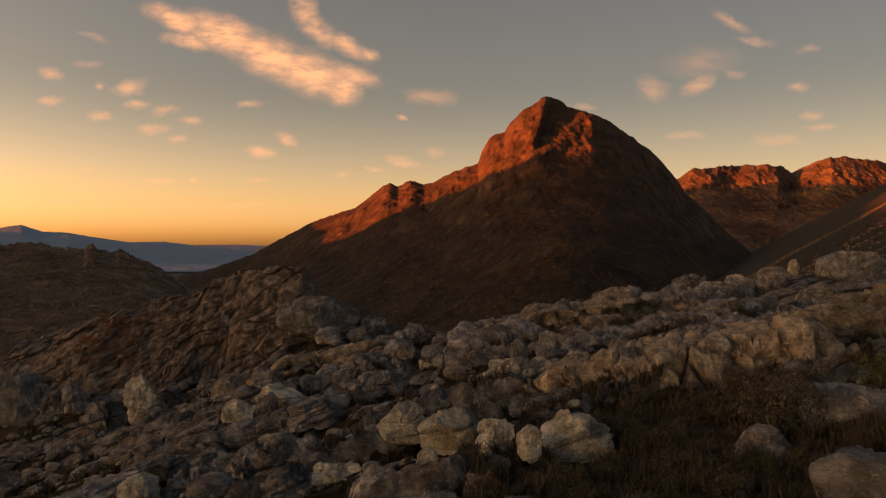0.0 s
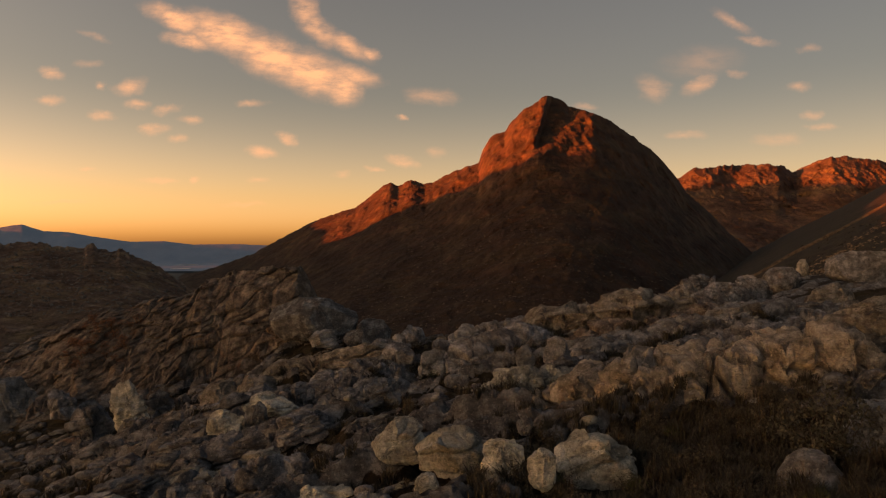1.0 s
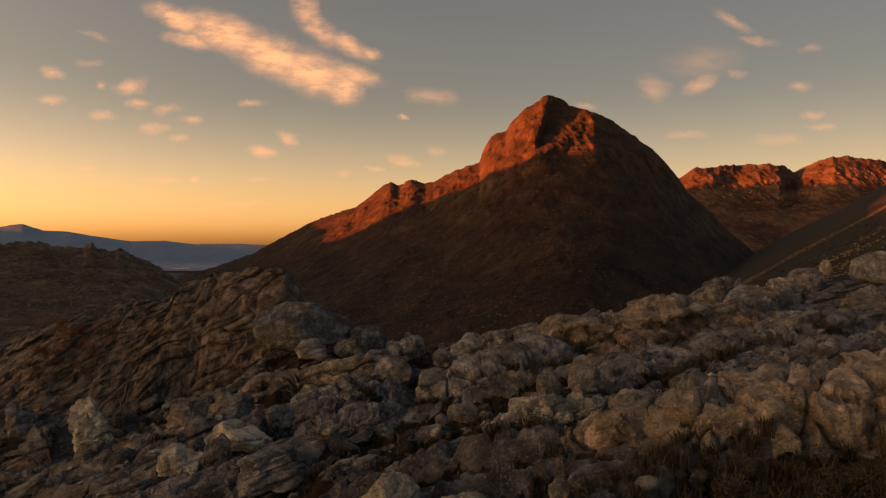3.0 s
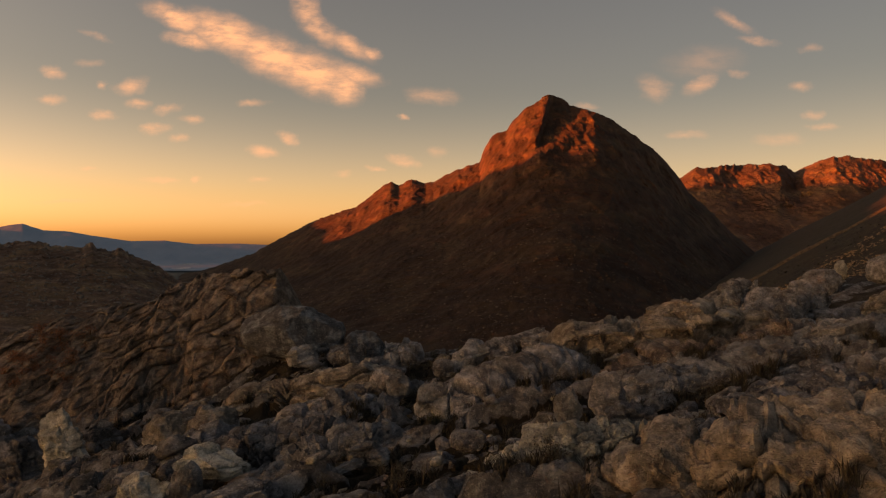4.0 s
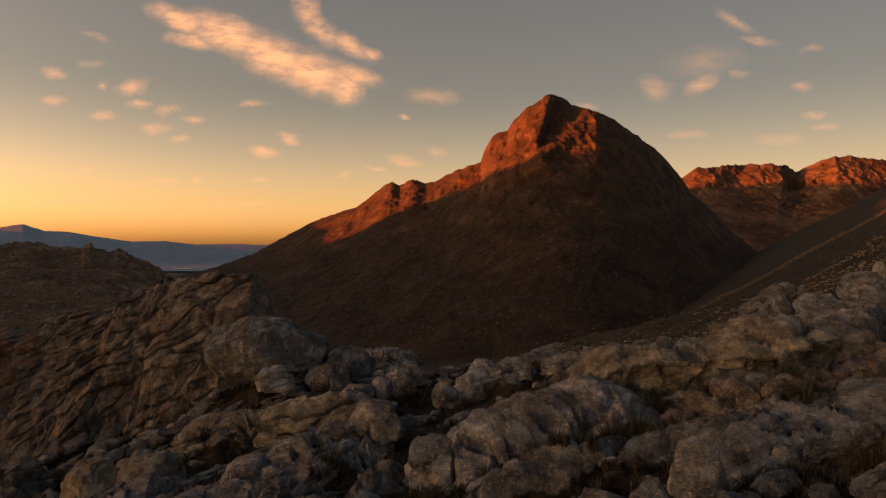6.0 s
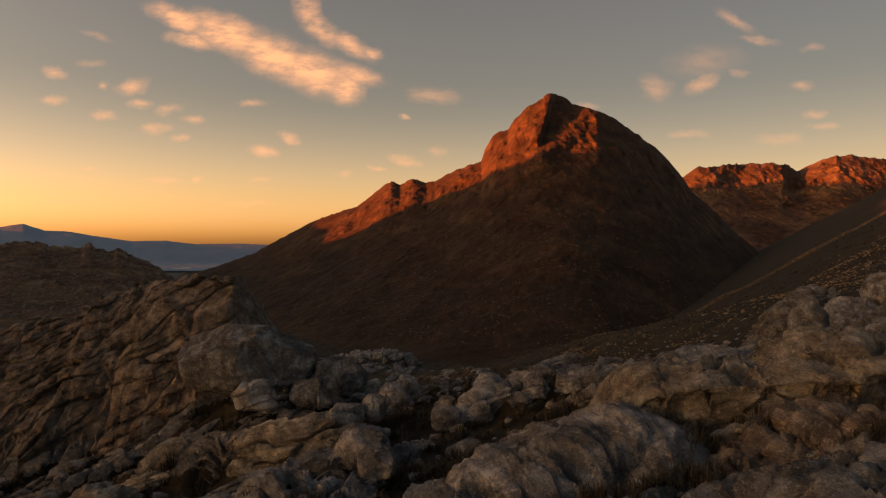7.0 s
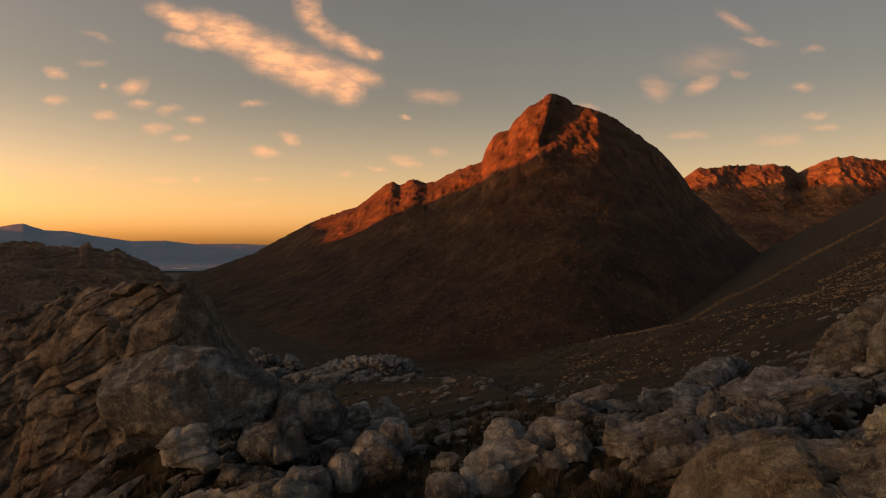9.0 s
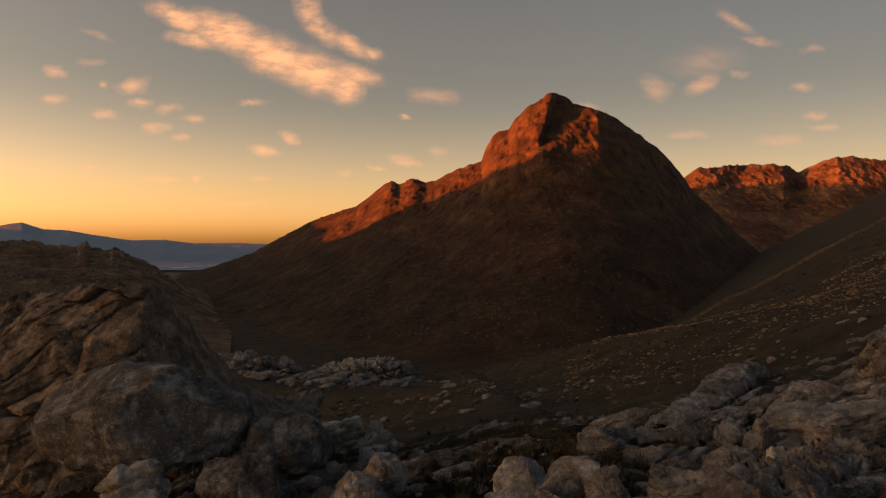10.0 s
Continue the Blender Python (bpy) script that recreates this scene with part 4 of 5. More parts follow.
# ---- ledges of bedrock ----
# the warm wall above the heath
ledge([(3.2, 24.2, -1.0), (3.9, 23.8, -0.7), (5.5, 22.4, 0.05), (7.0, 21.5, 0.35), (8.4, 21.5, 0.85), (9.4, 21.2, 0.9), (10.6, 21.2, 1.3), (12.2, 21.1, 1.55), (13.6, 21.1, 1.6), (14.3, 21.2, 1.2)], 1.1, 3.4, M_WALL,
      "warm rust-stained sandstone wall split by deep upright joints", 610, block=1.05, course=1.7, amp=0.40)
ledge([(14.0, 23.2, 1.1), (16.5, 24.2, 1.7), (19.0, 25.2, 2.0), (22.0, 26.4, 2.1)], 1.2, 3.0, M_RUST, "warm-toned rough sandstone ledge with orange stains", 620, block=1.2, course=0.9, amp=0.4)
# slabs in front of the crest
ledge([(5.5, 29.4, -0.9), (8.0, 29.9, -0.35), (11.0, 30.6, 0.35), (14.5, 31.8, 0.9), (18.0, 33.2, 1.3)], 0.8, 2.2, M_ASH, "long smooth sandstone slabs rising along the slope", 630, block=2.2, course=0.6, amp=0.26)
ledge([(7.6, 25.8, -0.3), (10.0, 26.2, 0.2), (13.0, 27.0, 0.8), (17.5, 28.6, 1.4)], 0.8, 2.0, M_ROCK, "grey sandstone ledge broken into rounded blocks", 640, block=1.5, course=0.6, amp=0.32)
ledge([(0.9, 25.4, -1.3), (2.6, 24.9, -0.75), (4.2, 25.4, -0.5), (5.6, 26.2, -0.3)], 0.8, 1.4, M_PALE, "pale broken sandstone ledge with rounded knobs", 650, block=0.8, course=0.6, amp=0.34)
# the furrowed mound and the overhanging ledge of the crest
ledge([(-1.4, 33.6, -2.0), (0.2, 33.7, -1.3), (1.6, 34.0, -0.75), (3.0, 34.5, -0.45), (4.4, 35.0, -0.2), (5.6, 35.6, 0.1)], 2.3, 2.4, M_ROCK,
      "furrowed grey sandstone mound like folded hide", 660, block=1.25, course=3.4, amp=0.40, bevel=0.8)
ledge([(4.0, 36.6, 0.0), (5.5, 36.4, 0.5), (7.2, 36.0, 0.75), (9.0, 35.8, 1.0), (10.6, 36.2, 1.25), (12.2, 37.0, 1.4), (13.6, 38.2, 1.1), (14.4, 38.8, 0.6)], 1.5, 3.4, M_RUST,
      "big overhanging sandstone ledge with a dark undercut", 670, block=3.0, course=1.3, amp=0.40, over=0.6)
ledge([(5.0, 33.2, -0.9), (7.0, 33.0, -0.55), (9.5, 33.6, -0.15), (12.5, 34.6, 0.3), (16.0, 36.4, 0.8)], 0.9, 2.0, M_BROWN, "brown sandstone ledge below an overhang", 680, block=1.6, course=0.6, amp=0.32)
# ribs across the slope
ledge([(-8.2, 35.6, -4.2), (-6.6, 35.8, -3.6), (-5.0, 36.0, -2.9), (-3.6, 36.8, -2.4), (-2.2, 37.0, -2.2)], 1.2, 1.6, M_ROCK, "tilted brownish sandstone rib across the slope", 690, block=1.3, course=0.7, amp=0.36)
ledge([(-7.4, 38.6, -3.9), (-5.4, 38.8, -3.1), (-3.6, 39.4, -2.5), (-2.2, 39.8, -2.2), (-1.2, 39.9, -2.2)], 1.1, 1.5, M_ASH, "smooth rounded sandstone rib across the slope", 700, block=1.5, course=0.7, amp=0.34)
ledge([(-13.0, 45.2, -5.0), (-10.6, 43.8, -4.1), (-8.3, 43.3, -3.25), (-6.4, 42.6, -2.7), (-4.8, 42.4, -2.3), (-3.0, 42.7, -2.2)], 1.0, 2.0, M_RUST, "long low reddish sandstone rib", 710, block=2.4, course=0.7, amp=0.28)
ledge([(-12.6, 31.4, -5.0), (-10.2, 31.8, -4.2), (-8.0, 32.2, -3.4), (-5.6, 32.6, -2.9), (-3.6, 32.6, -2.6)], 1.1, 1.8, M_ROCK, "tilted layered sandstone beds on the slope", 720, block=1.3, course=0.5, amp=0.36)
ledge([(-6.8, 29.6, -3.7), (-4.6, 30.2, -2.9), (-2.6, 30.6, -2.4), (-1.2, 30.6, -2.3)], 1.0, 1.5, M_ASH, "grey sandstone rib broken into rounded blocks", 730, block=1.1, course=0.6, amp=0.36)
ledge([(-16.0, 36.6, -6.4), (-13.6, 36.8, -5.6), (-11.4, 37.0, -4.9), (-9.4, 37.6, -4.4)], 1.1, 1.8, M_ROCK, "grey broken sandstone rib on the slope", 740, block=1.2, course=0.7, amp=0.38)
ledge([(-13.0, 25.6, -4.9), (-10.4, 25.4, -4.1), (-7.6, 25.6, -3.4), (-5.2, 26.2, -2.8)], 0.9, 1.8, M_ROCK, "low grey sandstone beds on the slope", 750, block=1.4, course=0.5, amp=0.32)
ledge([(-18.5, 40.6, -7.2), (-15.4, 41.2, -6.1), (-12.8, 41.4, -5.4)], 1.1, 1.8, M_BROWN, "reddish broken sandstone rib on the slope", 760, block=1.2, course=0.7, amp=0.38)
ledge([(-10.5, 20.6, -4.2), (-7.8, 21.0, -3.5), (-5.2, 20.8, -2.8), (-3.0, 21.4, -2.4)], 0.8, 1.6, M_ROCK, "low grey sandstone beds beside dark heath", 770, block=1.1, course=0.5, amp=0.30)
# the crest in the east and past it
ledge([(4.0, 43.0, -1.5), (5.4, 42.6, -1.0), (7.2, 43.0, -0.8), (9.4, 44.6, -0.9), (11.6, 46.4, -0.9)], 0.9, 1.6, M_ROCK, "rough grey sandstone rocks of the crest", 780, block=1.0, course=0.7, amp=0.40)
ledge([(15.2, 41.2, 0.3), (17.6, 43.8, 0.5), (20.4, 47.0, 0.6), (24.0, 51.0, 0.8), (28.0, 55.5, 1.2)], 1.2, 2.4, M_ROCK, "grey broken sandstone crest above the hillside", 790, block=1.4, course=0.9, amp=0.42)
ledge([(16.5, 76.0, -9.2), (19.0, 77.6, -8.5), (22.2, 80.2, -7.8), (25.2, 84.0, -7.3), (28.2, 88.4, -7.2), (31.0, 91.0, -7.6)], 1.4, 3.2, M_ASH, "long layered grey sandstone ledge past the crest", 800, block=2.6, course=1.0, amp=0.34)
ledge([(20.2, 58.6, -2.4), (21.2, 59.0, -0.7), (22.6, 59.8, 0.8), (24.5, 60.6, 1.2), (27.0, 62.0, 1.0)], 1.3, 2.4, M_ROCK, "tall grey layered sandstone outcrop beside the slope", 810, block=1.2, course=0.8, amp=0.45)


# broken outcrops in the hollow
ledge([(-55, 167, -23.0), (-50, 165, -20.0), (-44, 164, -19.4), (-38, 165, -20.6), (-33, 167, -23.0)], 3.0, 5.0, M_ASH, "broken light grey outcrop far down in the hollow", 820, block=2.4, course=1.6, amp=1.1, step_=0.3)
ledge([(-31, 169, -24.6), (-26, 167, -22.6), (-20, 166, -21.2), (-13, 166, -21.0), (-6, 168, -23.4)], 3.0, 5.0, M_ASH, "jumbled grey outcrop rising from the dark hollow", 830, block=2.4, course=1.6, amp=1.1, step_=0.3)


# ---- the rocks that stand out ----
# a row of pale boulders in the heath
boulder(-1.32, 20.08, -2.39, 1.78, 1.29, 1.37, "lump", M_PALE, "pale cream weathered boulder half sunk in dark heath", n=34)
boulder(0.27, 18.64, -2.30, 2.30, 1.65, 1.58, "lump", M_PALE, "long pale cream boulder with a ragged crest in heath", n=34)
boulder(1.50, 17.47, -2.28, 1.43, 1.03, 1.61, "lump", M_PALE, "pale cracked boulder in a row among dark shrubs", n=34)
boulder(2.28, 16.14, -1.66, 0.74, 0.54, 1.09, "round", M_PALE, "small pale egg-shaped boulder in a row among shrubs")
boulder(3.73, 16.80, -1.84, 2.17, 1.55, 1.51, "lump", M_PALE, "broad pale rounded boulder in a row among shrubs", n=34)
boulder(2.30, 19.27, -1.33, 0.50, 0.37, 0.60, "round", M_ROCK, "small grey rounded stone in dark heath")
# lower east side
boulder(8.47, 11.85, -1.96, 2.72, 1.89, 2.40, "lump", M_ASH, "broad grey lichened boulder beside heath shrubs", n=26)
boulder(7.99, 15.16, -1.45, 1.42, 1.02, 1.05, "round", M_ROCK, "brownish boulder partly hidden under a shrub")
boulder(10.93, 16.42, -1.32, 3.58, 2.50, 1.76, "slab", M_ASH, "long dark slab of rock above the heath")
boulder(17.42, 24.91, -0.40, 2.83, 2.03, 2.75, "block", M_RUST, "warm-toned rough outcrop block with orange stain")
boulder(2.53, 25.30, -1.90, 2.14, 1.55, 1.46, "lump", M_PALE, "pale pitted boulder on the slope")
boulder(0.51, 26.35, -1.63, 1.05, 0.77, 0.63, "round", M_ROCK, "small grey rounded stone on the slope")
# the middle band
boulder(-0.48, 32.56, -3.49, 2.34, 1.70, 2.50, "lump", M_ASH, "upright split grey boulder on the slope")
boulder(3.21, 25.86, -0.77, 0.80, 0.59, 1.06, "round", M_ASH, "rounded brownish boulder on the slope")
boulder(4.81, 27.98, -1.16, 1.15, 0.84, 1.37, "round", M_ROCK, "rounded boulder standing among slabs")
boulder(5.15, 26.70, -1.41, 2.19, 1.56, 1.13, "slab", M_ROCK, "low smooth slab of sandstone")
boulder(10.81, 27.86, -1.23, 2.68, 1.90, 1.40, "slab", M_ROCK, "tilted grey sandstone slab on the slope", lean=-8)
boulder(14.51, 31.80, -0.58, 2.49, 1.78, 2.25, "slab", M_ASH, "grey sandstone slab on the slope")
boulder(2.98, 24.98, -1.72, 1.81, 1.29, 1.34, "lump", M_PALE, "pale broken sandstone lump on the slope")
# long ribs in the middle
boulder(-2.51, 28.66, -2.98, 1.41, 1.02, 1.02, "block", M_ASH, "low grey block on the slope")
# west slope
boulder(-21.30, 42.96, -8.91, 2.50, 1.80, 3.95, "slab", M_PALE, "leaning pale slab split by a crack", lean=-22)
boulder(-13.76, 39.28, -6.07, 2.40, 1.73, 2.04, "round", M_RUST, "reddish rounded boulder on the slope")
boulder(-11.34, 38.99, -5.98, 3.07, 2.20, 2.25, "round", M_RUST, "broad reddish rounded boulder on the slope")
boulder(-7.99, 29.90, -3.76, 2.82, 2.01, 1.22, "lump", M_PALE, "pale lump with vertical grooves on the slope")
boulder(-19.84, 44.72, -8.02, 2.19, 1.59, 2.31, "block", M_ROCK, "grey broken boulder on the slope")
boulder(-35.08, 51.53, -12.55, 4.72, 3.41, 6.21, "slab", M_ASH, "big tilted grey lump at the slope's edge", lean=-8)
boulder(-29.65, 48.99, -9.28, 3.03, 2.21, 2.65, "lump", M_ROCK, "grey lump at the slope's edge")
boulder(-24.94, 45.09, -10.29, 3.33, 2.41, 3.68, "block", M_ROCK, "dark brown block on the slope")
boulder(-9.42, 28.15, -4.35, 1.69, 1.23, 1.62, "lump", M_PALE, "pale angular boulder on the slope")
boulder(-8.19, 28.29, -4.13, 1.19, 0.87, 1.50, "round", M_ASH, "grey rounded stone beside a boulder")
boulder(-5.49, 25.66, -3.55, 2.66, 1.91, 1.34, "slab", M_ROCK, "tilted slab of grey sandstone", lean=-10)
boulder(-5.87, 21.77, -3.25, 1.74, 1.26, 0.73, "slab", M_PALE, "low pale slab in dark heath", lean=-8)
boulder(-8.64, 23.21, -5.21, 2.50, 1.79, 1.84, "lump", M_PALE, "pale flat-topped boulder on the slope", lean=-10)
boulder(-9.98, 20.06, -4.47, 1.40, 1.02, 1.16, "round", M_PALE, "small pale rounded boulder on the slope")
boulder(-11.67, 20.30, -5.02, 4.12, 2.89, 1.24, "slab", M_ROCK, "broad smooth grey slab on the slope", lean=-12)
boulder(-10.93, 22.99, -4.81, 3.09, 2.20, 0.86, "slab", M_ASH, "long smooth grey slab on the slope", lean=-12)
boulder(-10.90, 27.30, -4.82, 2.77, 2.00, 1.06, "slab", M_ROCK, "grey slab of sandstone on the slope", lean=-10)
boulder(-4.82, 18.42, -4.04, 2.56, 1.83, 1.44, "slab", M_ROCK, "broad grey slab on the slope", lean=-10)
boulder(-3.40, 19.01, -3.45, 1.89, 1.36, 0.96, "lump", M_PALE, "low pale rock in the heath")
boulder(-1.98, 16.91, -3.17, 1.58, 1.14, 1.26, "lump", M_ASH, "grey broken rock in the heath")
boulder(-0.13, 15.43, -3.06, 2.60, 1.84, 1.33, "lump", M_ROCK, "low grey slab in the heath")
boulder(-0.40, 16.82, -2.30, 0.67, 0.49, 0.81, "round", M_PALE, "small pale stone in the heath")
# boulders on the crest
boulder(1.41, 43.83, -3.23, 2.56, 1.83, 2.01, "lump", M_ASH, "smooth light grey boulder on the crest")
boulder(2.96, 45.36, -3.36, 2.34, 1.69, 2.12, "lump", M_ROCK, "broad grey boulder on the crest")
boulder(1.74, 45.89, -2.58, 1.48, 1.08, 1.19, "round", M_ASH, "grey boulder behind others on the crest")
boulder(-0.20, 43.00, -3.14, 1.22, 0.89, 1.05, "round", M_ROCK, "small brown boulder on the crest")
boulder(-0.17, 44.94, -3.00, 1.02, 0.75, 0.92, "block", M_RUST, "small rusty boulder on the crest")
boulder(-4.08, 43.46, -3.17, 1.41, 1.02, 1.13, "round", M_ROCK, "grey boulder on the crest")
boulder(-3.08, 43.93, -3.01, 1.00, 0.73, 1.15, "round", M_ASH, "small rounded boulder on the crest")
boulder(-2.45, 46.12, -3.45, 1.90, 1.37, 1.68, "lump", M_ROCK, "grey angular boulder behind the crest")
boulder(-2.80, 38.80, -2.84, 1.85, 1.33, 1.27, "round", M_ROCK, "smooth rounded rock of a rib")
boulder(-2.21, 37.00, -2.73, 1.22, 0.88, 1.03, "round", M_ASH, "smooth rounded rock of a rib")
boulder(7.53, 38.11, -1.39, 2.20, 1.57, 1.63, "lump", M_ROCK, "rough grey lump with rusty stains near the crest")
boulder(7.78, 35.76, -1.76, 1.75, 1.25, 1.58, "block", M_ROCK, "rough broken rock of the crest")
boulder(6.69, 41.21, -2.17, 2.20, 1.58, 1.69, "lump", M_ROCK, "rough grey rocks of the crest")
boulder(12.09, 43.44, -1.67, 1.34, 0.97, 1.34, "slab", M_PALE, "pale leaning slab on the crest")
boulder(15.13, 45.07, -2.69, 3.34, 2.38, 2.15, "slab", M_ROCK, "grey slab on the crest")
boulder(13.71, 51.45, -2.76, 4.52, 3.21, 1.50, "slab", M_ASH, "long layered rock beyond the crest", lean=-8)
# the east skyline
boulder(21.95, 55.86, -3.21, 2.63, 1.91, 3.71, "lump", M_ROCK, "grey upright lump on the skyline")
boulder(22.36, 53.57, -1.51, 1.75, 1.28, 2.11, "round", M_ROCK, "grey rounded block on the skyline")
boulder(20.38, 50.64, -1.99, 1.94, 1.41, 1.70, "round", M_ASH, "grey rounded lump below the skyline")
boulder(21.80, 56.33, -2.95, 2.53, 1.85, 4.06, "round", M_ASH, "grey knob of rock on the skyline")
boulder(25.81, 58.43, -3.18, 4.37, 3.17, 4.21, "round", M_ROCK, "grey lump beside a knob on the skyline")
boulder(48.62, 84.56, 0.17, 1.69, 1.25, 2.44, "round", M_PALE, "small pale stone perched on the skyline")
boulder(25.89, 49.60, -2.76, 4.94, 3.56, 2.94, "slab", M_ROCK, "long brown slab on the skyline slope", lean=-6)
boulder(36.98, 59.74, -3.32, 5.36, 3.87, 4.30, "block", M_RUST, "rusty outcrop on the skyline slope")
boulder(54.38, 80.81, -0.54, 8.69, 6.25, 4.84, "lump", M_ROCK, "grey outcrop on the skyline")
boulder(41.97, 77.52, -1.55, 4.64, 3.38, 3.35, "round", M_ROCK, "grey outcrop on the far skyline")
# the great boulder and outcrop in the west
boulder(-22.80, 55.30, -6.40, 0.80, 1.20, 3.60, "block", M_RUST, "narrow pale pillar split from an outcrop's cliff", lean=4)
boulder(-21.60, 55.10, -6.20, 1.00, 1.30, 3.00, "block", M_RUST, "short rust-stained pillar beside an outcrop's cliff", lean=3)
boulder(-23.80, 54.60, -6.60, 0.90, 1.20, 2.40, "block", M_RUST, "low broken pillar at the foot of a cliff", lean=6)
boulder(-10.45, 50.69, -3.67, 7.10, 4.64, 3.85, "dome", M_DARK, "huge rounded grey boulder with lichen patches", n=44)
boulder(-8.85, 47.07, -3.47, 2.41, 1.72, 1.53, "lump", M_ASH, "light grey rounded boulder below a huge one")
boulder(-5.89, 51.07, -3.84, 3.35, 2.37, 2.27, "round", M_DARK, "dark grey lump beside a huge boulder")
boulder(-6.95, 67.60, -9.30, 3.80, 2.70, 3.00, "slab", M_PALE, "pale grey slab with a dark hollow below", lean=-6)
boulder(-2.69, 52.59, -4.11, 1.80, 1.30, 1.90, "block", M_ASH, "grey block beside a slab")
boulder(-6.22, 47.85, -3.57, 2.66, 1.89, 1.67, "round", M_DARK, "dark grey lump in front of a huge boulder")
boulder(-1.95, 47.43, -3.19, 1.30, 0.95, 1.40, "round", M_ROCK, "grey boulder on the crest")
boulder(-0.66, 51.18, -4.27, 2.11, 1.52, 1.40, "lump", M_ASH, "grey broken rock past the crest")
# past the crest in the east
boulder(17.34, 59.40, -4.95, 4.38, 3.11, 2.99, "block", M_ROCK, "layered brown outcrop past the crest", lean=-8)
boulder(8.38, 51.56, -2.82, 1.72, 1.25, 1.22, "slab", M_ASH, "low grey slab at the outcrop's foot")
boulder(14.67, 54.28, -4.15, 1.45, 1.06, 1.37, "lump", M_PALE, "pale angular boulder among grey ones")
boulder(9.31, 47.33, -2.56, 1.02, 0.74, 1.08, "lump", M_PALE, "pale flat boulder among grey ones")
boulder(9.84, 45.38, -2.24, 1.15, 0.83, 1.42, "block", M_ROCK, "grey pitted boulder among rocks")
boulder(9.31, 50.43, -3.01, 1.33, 0.96, 1.47, "lump", M_ROCK, "grey angular boulder among broken rocks")
boulder(9.78, 49.38, -2.65, 1.16, 0.85, 1.40, "lump", M_ASH, "grey angular boulder among broken rocks")
boulder(4.79, 49.18, -2.97, 2.10, 1.51, 1.38, "slab", M_ROCK, "low dark grey slab among rocks")
boulder(3.43, 44.00, -2.08, 1.53, 1.10, 1.21, "block", M_ROCK, "grey rounded block among rocks")
boulder(6.20, 48.14, -2.72, 1.99, 1.43, 0.93, "slab", M_ASH, "tilted grey slab among rocks", lean=-10)
boulder(4.66, 43.02, -1.62, 1.62, 1.16, 1.00, "slab", M_ROCK, "broad grey slab among rocks")
boulder(7.00, 45.45, -2.04, 1.39, 1.00, 1.39, "lump", M_ROCK, "grey angular boulder among broken rocks")
boulder(11.33, 46.36, -2.38, 1.11, 0.81, 1.28, "lump", M_ASH, "grey rounded boulder among rocks")


# ---- loose rocks, heath and shrubs ----
def seen_side(x, y):
    """Inside the fan of ground ahead of the walk."""
    return np.abs(x) < 0.80 * (y + 1.0) + 2


def spots(count, x0, x1, y0, y1, seed):
    rnd = np.random.RandomState(seed)
    x, y = rnd.uniform(x0, x1, count), rnd.uniform(y0, y1, count)
    keep = seen_side(x, y)
    x, y = x[keep], y[keep]
    # the hollow past the crest is mostly heath
    hollow = (y > crest_y(x) + 5) & (x < np.maximum(11, 0.36 * (y - 30) + 2)) & (x > -9)
    keep = ~hollow | (rnd.rand(len(x)) < 0.12)
    x, y = x[keep], y[keep]
    z, bare = ground_height(x, y)
    return x, y, z, bare, rnd


def in_rock(x, y, shrink=0.7):
    hit = np.zeros(len(x), bool)
    for bx, by, r in SOLID:
        hit |= np.hypot(x - bx, y - by) < r * shrink
    return hit


PLACED = len(SOLID)
PROTO = []
for i in range(18):
    kind = ("lump", "block", "slab", "lump")[i % 4]
    rr = np.random.RandomState(i + 500)
    co, quads = rock_points(900 + i * 13, (1.0, rr.uniform(0.55, 0.9), rr.uniform(0.50, 0.80)), 13, kind)
    mat = (M_ROCK, M_ASH, M_ROCK, M_ROCK, M_RUST)[i % 5]
    me = raw_mesh("rock", co, quads, [mat])
    me.polygons.foreach_set("use_smooth", np.ones(len(quads), dtype=bool))
    me.set_sharp_from_angle(angle=radians(38))
    PROTO.append((me, ("grey", "light grey", "grey", "grey", "rust-stained")[i % 5]))


def medium_rocks():
    x, y, z, bare, rnd = spots(2600, -32, 34, 13.5, 60, 71)
    ok = ~in_rock(x, y, 0.75) & (np.hypot((x - 6.3) / 5.0, (y - 15.5) / 4.6) > 1.0)
    made = 0
    for i in np.nonzero(ok)[0]:
        s = 0.5 + 1.0 * rnd.rand() ** 2
        if any(math.hypot(x[i] - a_, y[i] - b_) < 0.55 * (s + 2 * r) for a_, b_, r in SOLID[PLACED:]):
            continue
        me, tone = PROTO[rnd.randint(len(PROTO))]
        ob = new("rock", me)
        ob.matrix_world = pose(x[i], y[i], z[i] + 0.16 * s, rnd.uniform(-12, 12), -14 + rnd.uniform(-8, 8), 8 + rnd.uniform(-24, 24)) @ Matrix.Diagonal((s * rnd.uniform(1.1, 2.3), s, s * rnd.uniform(0.7, 1.1), 1))
        tagged(ob, tone + " weathered sandstone rock on the heath slope", "rock", "rocks on the slope")
        SOLID.append((x[i], y[i], 0.5 * s))
        made += 1
        if made >= 230:
            break


medium_rocks()


def joined(name, verts, faces, mats, smooth=False):
    me = raw_mesh(name, np.concatenate(verts), np.concatenate(faces), mats)
    if smooth:
        me.polygons.foreach_set("use_smooth", np.ones(len(me.polygons), dtype=bool))
    return new(name, me)


def turn(rx, ry, rz):
    return np.array(Euler((rx, ry, rz)).to_matrix())


